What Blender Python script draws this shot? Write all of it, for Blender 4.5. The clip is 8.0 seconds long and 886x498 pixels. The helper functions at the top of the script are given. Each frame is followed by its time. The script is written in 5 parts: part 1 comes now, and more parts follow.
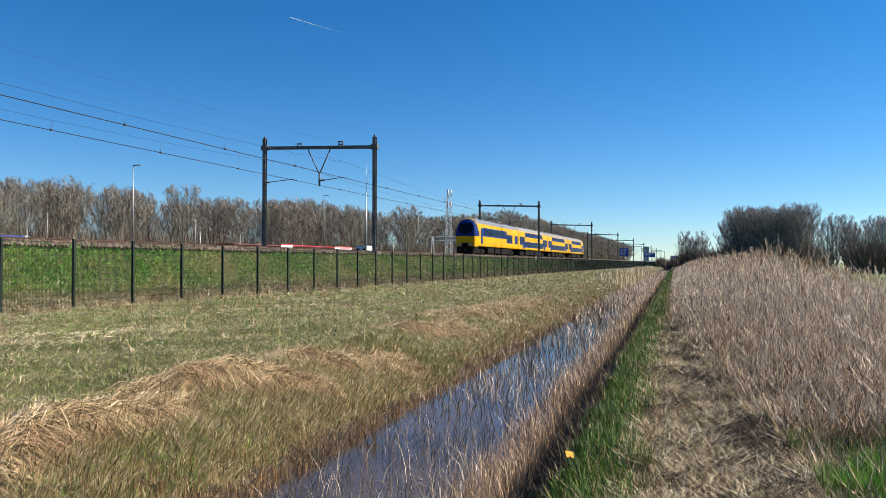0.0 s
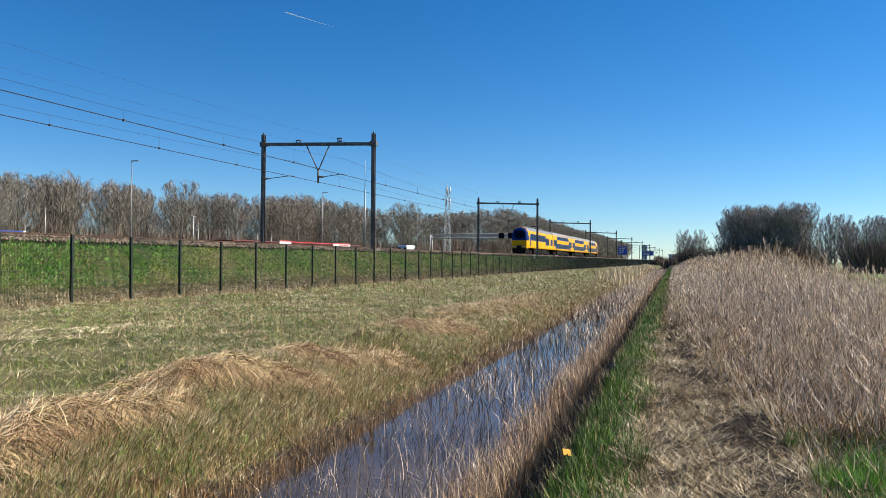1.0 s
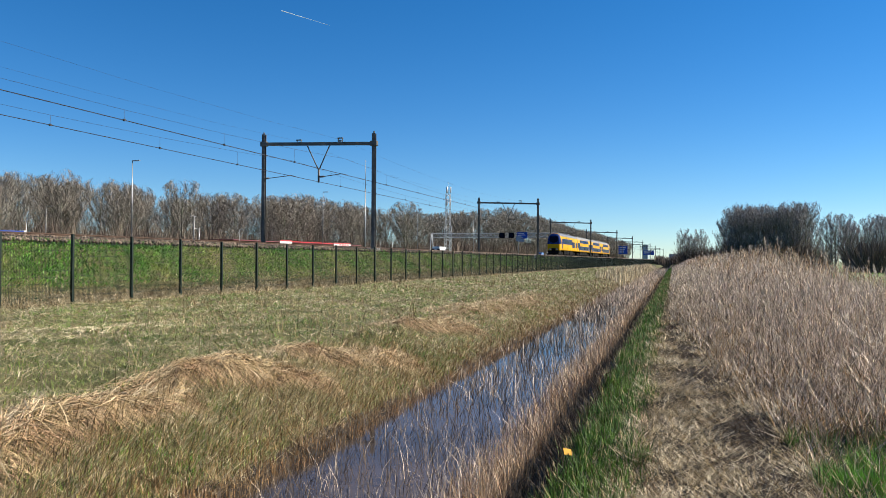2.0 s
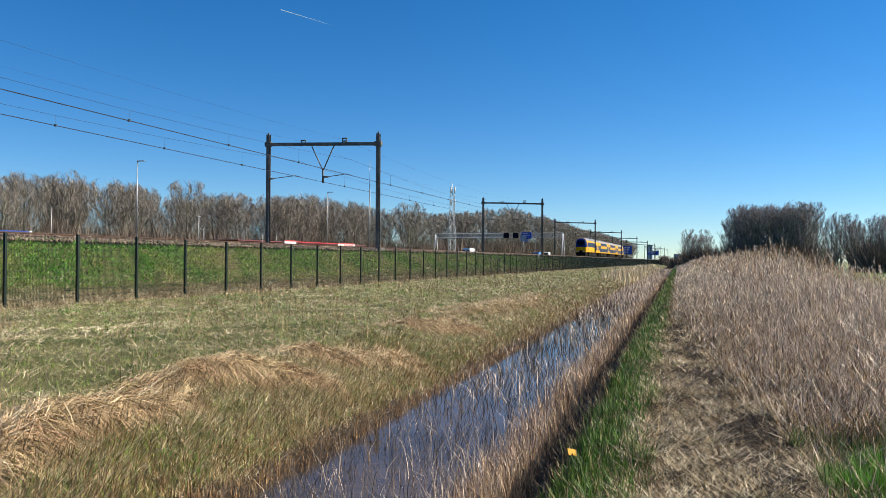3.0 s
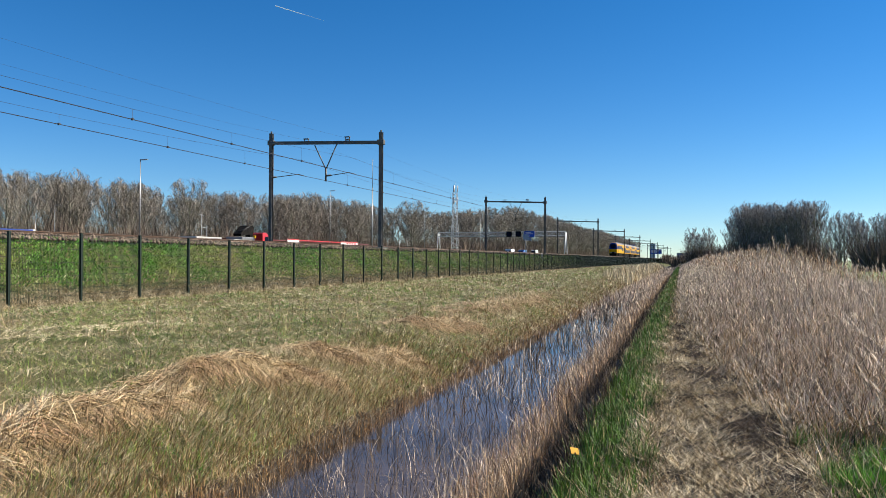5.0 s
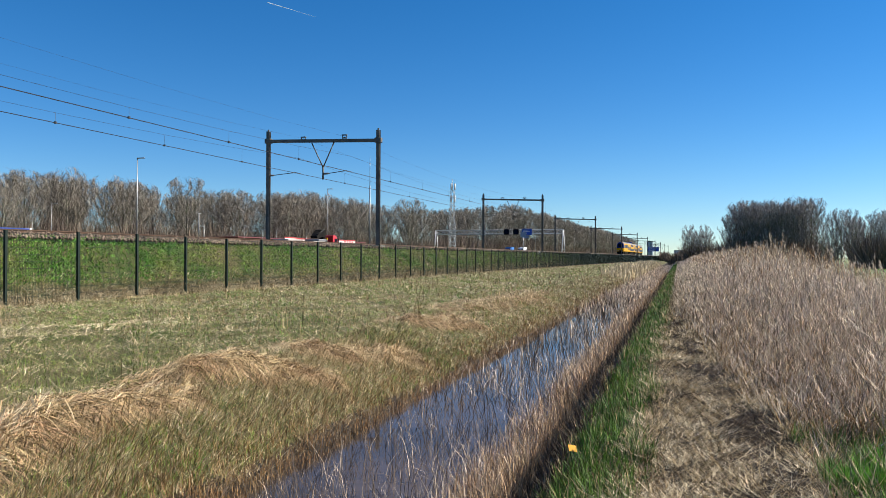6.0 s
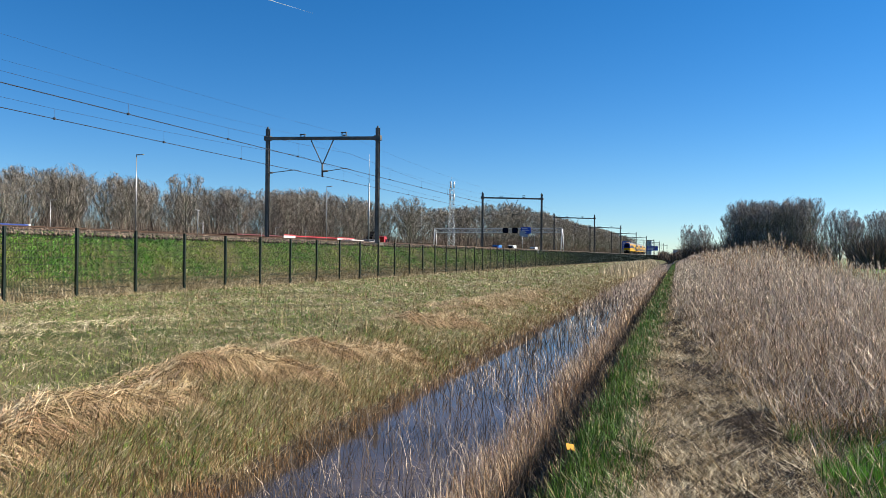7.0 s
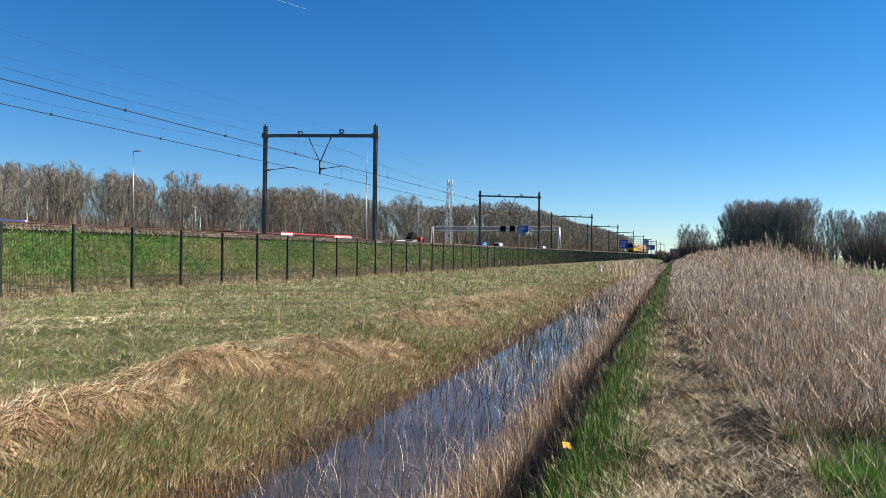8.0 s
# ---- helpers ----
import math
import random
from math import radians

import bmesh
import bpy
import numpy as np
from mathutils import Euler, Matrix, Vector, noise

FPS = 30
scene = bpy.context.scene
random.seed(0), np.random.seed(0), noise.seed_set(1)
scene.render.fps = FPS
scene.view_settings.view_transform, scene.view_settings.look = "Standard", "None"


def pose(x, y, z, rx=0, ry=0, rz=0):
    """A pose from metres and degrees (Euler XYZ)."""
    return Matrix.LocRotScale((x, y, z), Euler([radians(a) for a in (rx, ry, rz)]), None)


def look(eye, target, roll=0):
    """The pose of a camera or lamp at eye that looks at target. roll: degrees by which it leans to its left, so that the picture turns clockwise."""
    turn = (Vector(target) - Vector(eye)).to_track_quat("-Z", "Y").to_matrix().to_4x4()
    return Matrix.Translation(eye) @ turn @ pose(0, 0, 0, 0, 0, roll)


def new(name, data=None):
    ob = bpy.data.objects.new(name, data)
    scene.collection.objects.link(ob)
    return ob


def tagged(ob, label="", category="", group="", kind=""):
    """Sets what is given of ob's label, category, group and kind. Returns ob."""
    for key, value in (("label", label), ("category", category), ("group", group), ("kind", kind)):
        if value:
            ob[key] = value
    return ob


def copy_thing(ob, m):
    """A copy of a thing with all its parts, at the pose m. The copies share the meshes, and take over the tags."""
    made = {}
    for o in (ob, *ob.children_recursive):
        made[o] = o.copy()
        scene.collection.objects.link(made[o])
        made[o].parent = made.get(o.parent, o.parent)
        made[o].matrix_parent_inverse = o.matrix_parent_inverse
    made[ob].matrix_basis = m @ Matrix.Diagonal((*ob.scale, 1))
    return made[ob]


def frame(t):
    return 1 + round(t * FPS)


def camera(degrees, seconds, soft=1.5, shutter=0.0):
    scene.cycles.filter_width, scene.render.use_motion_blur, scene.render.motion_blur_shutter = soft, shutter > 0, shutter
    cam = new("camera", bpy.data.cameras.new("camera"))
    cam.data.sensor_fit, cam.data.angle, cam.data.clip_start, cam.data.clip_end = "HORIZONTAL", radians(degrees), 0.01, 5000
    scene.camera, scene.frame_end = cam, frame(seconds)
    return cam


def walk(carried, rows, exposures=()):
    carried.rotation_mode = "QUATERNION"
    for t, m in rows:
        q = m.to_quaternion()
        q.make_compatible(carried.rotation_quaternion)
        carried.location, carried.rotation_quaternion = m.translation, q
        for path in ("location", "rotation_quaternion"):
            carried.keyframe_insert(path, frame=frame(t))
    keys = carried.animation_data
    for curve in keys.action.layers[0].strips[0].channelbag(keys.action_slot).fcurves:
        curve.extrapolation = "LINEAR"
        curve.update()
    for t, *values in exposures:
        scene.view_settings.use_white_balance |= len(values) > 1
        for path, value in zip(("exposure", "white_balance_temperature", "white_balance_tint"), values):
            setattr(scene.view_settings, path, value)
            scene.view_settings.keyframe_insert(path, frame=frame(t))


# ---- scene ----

# ---------------------------------------------------------------- camera
cam = camera(60.48, 8.0, 0.55)
walk(cam, [
    (0.0, pose(0, 0, 1.6, 91.051, -0.000, 18.345)),
    (0.5, pose(0, 0, 1.6, 90.946, -0.078, 18.306)),
    (1.0, pose(0, 0, 1.6, 90.852, -0.307, 18.224)),
    (1.5, pose(0, 0, 1.6, 90.824, -0.240, 18.199)),
    (3.0, pose(0, 0, 1.6, 90.832, -0.273, 18.585)),
    (3.5, pose(0, 0, 1.6, 90.827, -0.135, 18.735)),
    (4.0, pose(0, 0, 1.6, 90.829, -0.241, 18.795)),
    (4.5, pose(0, 0, 1.6, 90.787, -0.341, 18.852)),
    (6.0, pose(0, 0, 1.6, 90.573, -0.169, 18.606)),
    (6.5, pose(0, 0, 1.6, 90.501, -0.236, 18.544)),
    (7.0, pose(0, 0, 1.6, 90.435, -0.459, 18.524)),
    (7.5, pose(0, 0, 1.6, 90.350, -0.537, 18.517)),
    (8.0, pose(0, 0, 1.6, 90.290, -0.723, 18.318)),
])

# ---------------------------------------------------------------- sky and sun
SUN_ELEVATION, SUN_AZIMUTH = 36.0, 62.0     # degrees; azimuth clockwise from +y
world = bpy.data.worlds.new("sky")
scene.world = world
world.use_nodes = True
wn = world.node_tree.nodes
sky = wn.new("ShaderNodeTexSky")
sky.sky_type = "NISHITA"
sky.sun_disc = False
sky.sun_elevation, sky.sun_rotation = radians(SUN_ELEVATION), radians(SUN_AZIMUTH)
sky.altitude, sky.air_density, sky.dust_density, sky.ozone_density = 0, 0.85, 0.0, 3.0
wn["Background"].inputs[1].default_value = 0.068
rich = wn.new("ShaderNodeHueSaturation")
rich.inputs["Saturation"].default_value = 1.24
clear = wn.new("ShaderNodeMix")
clear.data_type, clear.blend_type = "RGBA", "MULTIPLY"
clear.inputs[0].default_value, clear.inputs[7].default_value = 1.0, (.795, .915, 1.05, 1)
world.node_tree.links.new(sky.outputs[0], clear.inputs[6])
world.node_tree.links.new(clear.outputs[2], rich.inputs["Color"])
world.node_tree.links.new(rich.outputs[0], wn["Background"].inputs[0])
sun = new("sun", bpy.data.lights.new("sun", "SUN"))
sun.data.energy, sun.data.angle, sun.data.color = 5.0, radians(0.53), (1.0, 0.92, 0.78)
a, e = radians(SUN_AZIMUTH), radians(SUN_ELEVATION)
sun.matrix_world = look((60 * math.sin(a) * math.cos(e), 60 * math.cos(a) * math.cos(e), 60 * math.sin(e)), (0, 0, 0))
scene.view_settings.exposure = 0.9

# ---------------------------------------------------------------- helpers
rng = np.random.default_rng(7)


def part(name, bm, material, parent=None, label=""):
    me = bpy.data.meshes.new(name)
    bm.to_mesh(me)
    bm.free()
    me.materials.append(material)
    ob = new(name, me)
    ob.parent = parent
    if label:
        ob["label"] = label
    return ob


def shared(name, ob, parent, m):
    """Another part on the mesh of ob."""
    o = new(name, ob.data)
    o.parent, o.matrix_basis = parent, m
    return o


def thing(name, label, category, m=None, group="", kind=""):
    ob = new(name)
    if m is not None:
        ob.matrix_world = m
    return tagged(ob, label, category, group, kind)


def box(bm, x0, x1, y0, y1, z0, z1, bevel=0.0):
    r = bmesh.ops.create_cube(bm, size=1.0)["verts"]
    for v in r:
        v.co = Vector((x0 + (v.co.x + .5) * (x1 - x0), y0 + (v.co.y + .5) * (y1 - y0), z0 + (v.co.z + .5) * (z1 - z0)))
    if bevel:
        es = list({e for v in r for e in v.link_edges})
        bmesh.ops.bevel(bm, geom=es, offset=bevel, segments=1, affect="EDGES")
    return bm


def tube(bm, p0, p1, r0, r1=None, n=8, caps=True):
    p0, p1 = Vector(p0), Vector(p1)
    r1 = r0 if r1 is None else r1
    q = (p1 - p0).to_track_quat("Z", "Y")
    rings = []
    for p, r in ((p0, r0), (p1, r1)):
        rings.append([bm.verts.new(p + q @ Vector((r * math.cos(2 * math.pi * i / n), r * math.sin(2 * math.pi * i / n), 0))) for i in range(n)])
    for i in range(n):
        f = bm.faces.new((rings[0][i], rings[0][(i + 1) % n], rings[1][(i + 1) % n], rings[1][i]))
        f.smooth = n > 5
    if caps:
        bm.faces.new(rings[0][::-1])
        bm.faces.new(rings[1])
    return bm


def loft(bm, rings, closed=True, caps=True, smooth=False):
    """Faces between rings of equal length."""
    vs = [[bm.verts.new(p) for p in r] for r in rings]
    n = len(vs[0])
    for a_, b_ in zip(vs, vs[1:]):
        for i in range(n if closed else n - 1):
            j = (i + 1) % n
            f = bm.faces.new((a_[i], a_[j], b_[j], b_[i]))
            f.smooth = smooth
    if caps and closed:
        bm.faces.new(vs[0][::-1])
        bm.faces.new(vs[-1])
    bmesh.ops.recalc_face_normals(bm, faces=bm.faces)
    return bm


def B():
    return bmesh.new()


def raw_mesh(name, verts, faces_flat, totals, material, smooth=False):
    """A mesh from numpy arrays."""
    me = bpy.data.meshes.new(name)
    me.vertices.add(len(verts))
    me.vertices.foreach_set("co", np.ascontiguousarray(verts, dtype=np.float32).ravel())
    me.loops.add(len(faces_flat))
    me.loops.foreach_set("vertex_index", np.ascontiguousarray(faces_flat, dtype=np.int32))
    starts = np.concatenate(([0], np.cumsum(totals)[:-1])).astype(np.int32)
    me.polygons.add(len(totals))
    me.polygons.foreach_set("loop_start", starts)
    me.polygons.foreach_set("loop_total", np.ascontiguousarray(totals, dtype=np.int32))
    if smooth:
        me.polygons.foreach_set("use_smooth", np.ones(len(totals), dtype=bool))
    me.update(calc_edges=True)
    me.materials.append(material)
    return me


def blades(name, p, h, w, ang, lean, material, bend=0.35, label="", category="grass", short=False):
    """Narrow leaves or stalks rooted at p (N x 3): height h, width w, leaning by lean (share of h) towards ang."""
    n = len(p)
    face = rng.uniform(0, math.pi, n)
    side = np.stack((np.cos(face), np.sin(face), np.zeros(n)), 1) * (w / 2)[:, None]
    d = np.stack((np.cos(ang), np.sin(ang), np.zeros(n)), 1)
    up = np.array((0, 0, 1.0))
    rise = np.sqrt(np.clip(1 - np.clip(lean, 0, .98) ** 2, 0.03, 1))
    mid = p + d * (h * lean * (0.5 - bend * 0.5))[:, None] + up * (h * rise * 0.58)[:, None]
    tip = p + d * (h * lean)[:, None] + up * (h * rise * (1 - 0.25 * bend * lean))[:, None]
    if short:
        v = np.stack((p - side * 1.25, p + side * 1.25, tip), 1).reshape(-1, 3)
        return tagged(new(name, raw_mesh(name, v, np.arange(n * 3), np.full(n, 3), material)), label, category, kind="stuff")
    v = np.stack((p - side, p + side, mid + side * .8, mid - side * .8, tip), 1).reshape(-1, 3)
    base = (np.arange(n) * 5)[:, None]
    fl = (base + np.array((0, 1, 2, 3, 3, 2, 4))[None]).ravel()
    me = raw_mesh(name, v, fl, np.tile((4, 3), n), material)
    return tagged(new(name, me), label, category, kind="stuff")


# ---------------------------------------------------------------- materials
def rgb(c):
    return (c[0], c[1], c[2], 1.0)


def surface(name, c1, c2, scale=4.0, rough=0.7, metal=0.0, bump=0.0, bump_scale=40.0, c3=None, big=0.25, island=0.0, obj_random=0.0, spec=0.5, translucent=0.0, coat=0.0):
    """Base colour between c1 and c2 by fine noise, stained towards c3 by large noise, with relief and uneven gloss."""
    m = bpy.data.materials.new(name)
    m.use_nodes = True
    t = m.node_tree
    N, L = t.nodes.new, t.links.new
    bsdf = t.nodes["Principled BSDF"]
    geo = N("ShaderNodeNewGeometry")
    tc = N("ShaderNodeTexCoord")
    co = tc.outputs["Object"]

    def noisy(s, detail):
        nn = N("ShaderNodeTexNoise")
        nn.inputs["Scale"].default_value, nn.inputs["Detail"].default_value = s, detail
        L(co, nn.inputs["Vector"])
        return nn.outputs["Fac"]

    def mix(f, a_, b_):
        mx = N("ShaderNodeMix")
        mx.data_type = "RGBA"
        for src, k in ((f, 0), (a_, 6), (b_, 7)):
            if isinstance(src, tuple):
                mx.inputs[k].default_value = src
            elif isinstance(src, float):
                mx.inputs[k].default_value = src
            else:
                L(src, mx.inputs[k])
        return mx.outputs[2]

    def ramp(f, lo, hi):
        r = N("ShaderNodeMapRange")
        r.inputs[1].default_value, r.inputs[2].default_value = lo, hi
        L(f, r.inputs[0])
        return r.outputs[0]

    fine = noisy(scale, 5)
    col = mix(ramp(fine, .35, .65), rgb(c1), rgb(c2))
    if c3 is not None:
        col = mix(ramp(noisy(big, 4), .45, .68), col, rgb(c3))
    if island or obj_random:
        src = geo.outputs["Random Per Island"] if island else N("ShaderNodeObjectInfo").outputs["Random"]
        k = island or obj_random
        hsv = N("ShaderNodeHueSaturation")
        r = N("ShaderNodeMapRange")
        r.inputs[3].default_value, r.inputs[4].default_value = 1 - k, 1 + k
        L(src, r.inputs[0])
        L(r.outputs[0], hsv.inputs["Value"])
        L(col, hsv.inputs["Color"])
        col = hsv.outputs[0]
    L(col, bsdf.inputs["Base Color"])
    rr = N("ShaderNodeMapRange")
    rr.inputs[3].default_value, rr.inputs[4].default_value = max(rough - .12, .02), min(rough + .12, 1)
    L(fine, rr.inputs[0])
    L(rr.outputs[0], bsdf.inputs["Roughness"])
    bsdf.inputs["Metallic"].default_value = metal
    bsdf.inputs["Specular IOR Level"].default_value = spec
    bsdf.inputs["Coat Weight"].default_value = coat
    if bump:
        bp = N("ShaderNodeBump")
        bp.inputs["Strength"].default_value, bp.inputs["Distance"].default_value = 1.0, bump
        L(noisy(bump_scale, 4), bp.inputs["Height"])
        L(bp.outputs[0], bsdf.inputs["Normal"])
    if translucent:
        tr = N("ShaderNodeBsdfTranslucent")
        L(col, tr.inputs[0])
        ms = N("ShaderNodeMixShader")
        ms.inputs[0].default_value = translucent
        L(bsdf.outputs[0], ms.inputs[1])
        L(tr.outputs[0], ms.inputs[2])
        L(ms.outputs[0], t.nodes["Material Output"].inputs[0])
    return m


M = {}
M["straw"] = surface("straw", (.459, .353, .189), (.295, .213, .107), 3, .6, c3=(.230, .143, .066), big=1.2, island=.8, translucent=.06, spec=.35)
M["pale_straw"] = surface("pale_straw", (.74, .64, .44), (.54, .44, .28), 3, .55, c3=(.44, .345, .20), big=.8, island=.7, translucent=.06, spec=.4)
M["brown_stalk"] = surface("brown_stalk", (.295, .172, .074), (.180, .098, .045), 3, .6, c3=(.328, .221, .107), big=1.0, island=.8, translucent=.05, spec=.3)
M["reed"] = surface("reed", (.70, .58, .46), (.46, .365, .27), 2, .55, c3=(.55, .42, .30), big=.5, island=.85, translucent=.06, spec=.35)
M["plume"] = surface("plume", (.50, .42, .34), (.36, .29, .22), 6, .8, island=.4, translucent=.3, spec=.2)
M["green"] = surface("green_grass", (.072, .165, .018), (.036, .09, .010), 3, .5, c3=(.11, .19, .027), big=.7, island=.85, translucent=.15, spec=.4)
M["dull_green"] = surface("dull_green_grass", (.24, .33, .06), (.125, .20, .032), 2, .55, c3=(.36, .36, .14), big=.35, island=.75, translucent=.15, spec=.35)
M["weed"] = surface("weed_leaf", (.15, .35, .042), (.075, .21, .024), 2, .5, c3=(.30, .36, .08), big=.35, island=.75, translucent=.18, spec=.4)
# near-black stalks: floating stems, and shade painted into bank, path and reeds
M["dark_shade_stalk"] = surface("dark_and_shade_stalk", (.085, .06, .04), (.045, .032, .022), 3, .7, c3=(.13, .09, .055), big=1.0, island=.6, spec=.25)
M["rose_straw"] = surface("rose_straw", (.45, .29, .17), (.30, .185, .10), 3, .6, c3=(.50, .36, .21), big=1.1, island=.75, translucent=.06, spec=.35)
M["rust_leaf"] = surface("rust_leaf", (.36, .21, .085), (.24, .135, .055), 3, .65, c3=(.44, .30, .14), big=.9, island=.7, translucent=.12, spec=.3)
M["twig"] = surface("twig_bark", (.34, .30, .245), (.12, .10, .078), 1.2, .85, c3=(.30, .25, .20), big=.2, island=.65)
# twigs of the grove, lightened and greyed to paint in distance haze
M["hazy_grove_twig"] = surface("hazy_grove_twig", (.33, .305, .30), (.18, .165, .16), 1.2, .85, c3=(.33, .29, .275), big=.2, island=.6)
M["pale_steel"] = surface("pale_painted_steel", (.492, .508, .517), (.426, .443, .451), 6, .5, c3=(.369, .377, .377), big=.8)
M["bark"] = surface("trunk_bark", (.221, .201, .164), (.123, .107, .082), 2.0, .9, bump=.02, bump_scale=9, c3=(.156, .180, .107), big=.4)
M["bush"] = surface("bush_twig", (.165, .12, .09), (.10, .073, .056), 1.5, .85, c3=(.18, .135, .095), big=.15, island=.5)
M["steel_dark"] = surface("weathered_mast_steel", (.085, .082, .078), (.05, .05, .048), 6, .6, c3=(.13, .115, .10), big=1.1, bump=.002, bump_scale=60)
M["galv"] = surface("galvanised_steel", (.377, .385, .385), (.295, .303, .303), 8, .45, metal=.6, c3=(.246, .246, .238), big=1.0)
M["wire"] = surface("wire", (.05, .05, .055), (.035, .035, .04), 4, .5, metal=.3)
M["fence_green"] = surface("green_coated_steel", (.007, .016, .010), (.005, .012, .008), 12, .5, c3=(.012, .022, .015), big=2, spec=.3)
M["rail"] = surface("rail_steel", (.107, .061, .037), (.074, .041, .025), 7, .55, metal=.5, bump=.001)
M["concrete"] = surface("concrete", (.271, .254, .230), (.197, .184, .164), 9, .85, bump=.004, c3=(.131, .119, .102), big=1.2)
M["stone"] = surface("ballast_stone", (.17, .118, .08), (.075, .052, .037), 9, .9, c3=(.24, .18, .13), big=.7, island=.7, bump=.006)
M["asphalt"] = surface("asphalt", (.06, .06, .06), (.045, .045, .045), 30, .85, bump=.003, bump_scale=200, c3=(.075, .072, .07), big=.1)
M["white_paint"] = surface("white_paint", (.656, .656, .648), (.590, .590, .582), 5, .4, c3=(.525, .517, .492), big=.8, coat=.2)
M["red_paint"] = surface("red_paint", (.508, .021, .025), (.426, .016, .021), 5, .35, c3=(.369, .025, .025), big=.7, coat=.3)
M["dark_red"] = surface("dark_red_cladding", (.139, .025, .029), (.107, .016, .021), 5, .5, c3=(.082, .025, .025), big=.5)
M["blue_paint"] = surface("blue_paint", (.016, .057, .279), (.012, .045, .221), 5, .35, c3=(.016, .041, .164), big=.6, coat=.3)
M["sky_blue_paint"] = surface("light_blue_paint", (.025, .180, .492), (.021, .148, .410), 5, .35, coat=.3)
M["sign_blue"] = surface("sign_blue", (.01, .07, .42), (.01, .06, .36), 3, .45)
M["yellow"] = surface("train_yellow", (.623, .336, .002), (.574, .307, .002), 2, .5, c3=(.476, .254, .005), big=.5, spec=.1)
M["navy"] = surface("train_blue", (.009, .033, .16), (.007, .027, .13), 2, .5, c3=(.007, .024, .11), big=.5, spec=.06)
M["roof"] = surface("train_roof_grey", (.246, .238, .221), (.189, .180, .168), 3, .6, c3=(.139, .127, .111), big=.6)
M["under"] = surface("underframe_black", (.007, .006, .0055), (.004, .004, .0035), 5, .85, c3=(.014, .011, .009), big=1.5, spec=.12)
M["glass"] = surface("tinted_glass", (.006, .010, .022), (.005, .008, .016), 1, .3, spec=.03)
M["rubber"] = surface("black_rubber", (.02, .02, .02), (.014, .014, .014), 10, .8)
M["grey_paint"] = surface("grey_paint", (.180, .180, .189), (.139, .139, .148), 5, .5, coat=.1)
M["orange"] = surface("orange_plastic", (.697, .344, .008), (.615, .295, .008), 6, .5)
M["beam"] = surface("pale_concrete_load", (.508, .492, .459), (.410, .394, .369), 4, .8, c3=(.328, .312, .287), big=.6)
M["roof_tile"] = surface("dark_roof", (.082, .074, .074), (.057, .053, .053), 3, .8)
# pale blue of sign plates; on far walls it paints the distance haze
M["haze_wall"] = surface("pale_hazy_blue", (.24, .30, .38), (.20, .26, .34), .3, .6)


def lamp_glass(name, colour, strength):
    m = surface(name, colour, colour, 2, .2)
    b = m.node_tree.nodes["Principled BSDF"]
    b.inputs["Emission Color"].default_value = rgb(colour)
    b.inputs["Emission Strength"].default_value = strength
    return m


M["tail_lamp"] = lamp_glass("tail_lamp_red", (.7, .03, .02), 0.6)
M["clear_lamp"] = surface("clear_lens", (.6, .6, .58), (.5, .5, .48), 3, .1, spec=.8)


def water_material():
    m = surface("ditch_water", (.088, .068, .059), (.072, .056, .048), 1.2, .03, c3=(.05, .04, .034), big=.4, spec=.5)
    t = m.node_tree
    b = t.nodes["Principled BSDF"]
    for l in list(b.inputs["Roughness"].links):
        t.links.remove(l)
    b.inputs["Roughness"].default_value = .03
    b.inputs["IOR"].default_value = 1.27
    nz = t.nodes.new("ShaderNodeTexNoise")
    nz.inputs["Scale"].default_value, nz.inputs["Detail"].default_value = 3.5, 3
    bp = t.nodes.new("ShaderNodeBump")
    bp.inputs["Strength"].default_value, bp.inputs["Distance"].default_value = .35, .012
    t.links.new(nz.outputs["Fac"], bp.inputs["Height"])
    t.links.new(bp.outputs[0], b.inputs["Normal"])
    return m


M["water"] = water_material()


def ground_material():
    """Turf: straw over green in the field, wet mud in the ditch, trodden litter on the path, weeds on the railway bank."""
    m = surface("turf", (.10, .088, .038), (.045, .062, .017), 2.2, .95, c3=(.13, .108, .055), big=.3, bump=.05, bump_scale=14, spec=.15)
    return m


M["turf"] = ground_material()
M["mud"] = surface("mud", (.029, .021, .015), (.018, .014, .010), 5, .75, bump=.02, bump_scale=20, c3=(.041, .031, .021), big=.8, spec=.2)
# litter taken almost to black, with the reeds' shadow in its colour
M["litter"] = surface("shaded_trodden_litter", (.05, .036, .024), (.02, .014, .010), 7, .95, bump=.06, bump_scale=16, c3=(.014, .010, .008), big=1.3, spec=.12)
M["bank_turf"] = surface("bank_turf", (.045, .075, .018), (.085, .075, .03), 1.8, .95, bump=.06, bump_scale=9, c3=(.11, .09, .045), big=.35, spec=.15)
M["pasture"] = surface("pasture", (.098, .164, .041), (.164, .197, .066), .6, .9, c3=(.213, .213, .098), big=.03)

# ---------------------------------------------------------------- ground
FENCE_X, RAIL_Z, WATER_Z = -17.5, 2.55, -0.80
TRACKS = (-24.2, -28.4)


def shift(y):
    """How far the ditch has swung from the railway's line at y."""
    return -0.0245 * np.clip(y, -60, 330)


def lump(x, y, s, seed=0.0):
    """Cheap smooth unevenness."""
    return (np.sin(x * s + 1.7 + seed) * np.cos(y * s * .83 + seed) + .5 * np.sin(x * s * 2.3 + y * s * 1.9 + seed) + .35 * np.cos(x * s * 4.1 - y * s * 3.3 + 2 * seed)) / 1.85


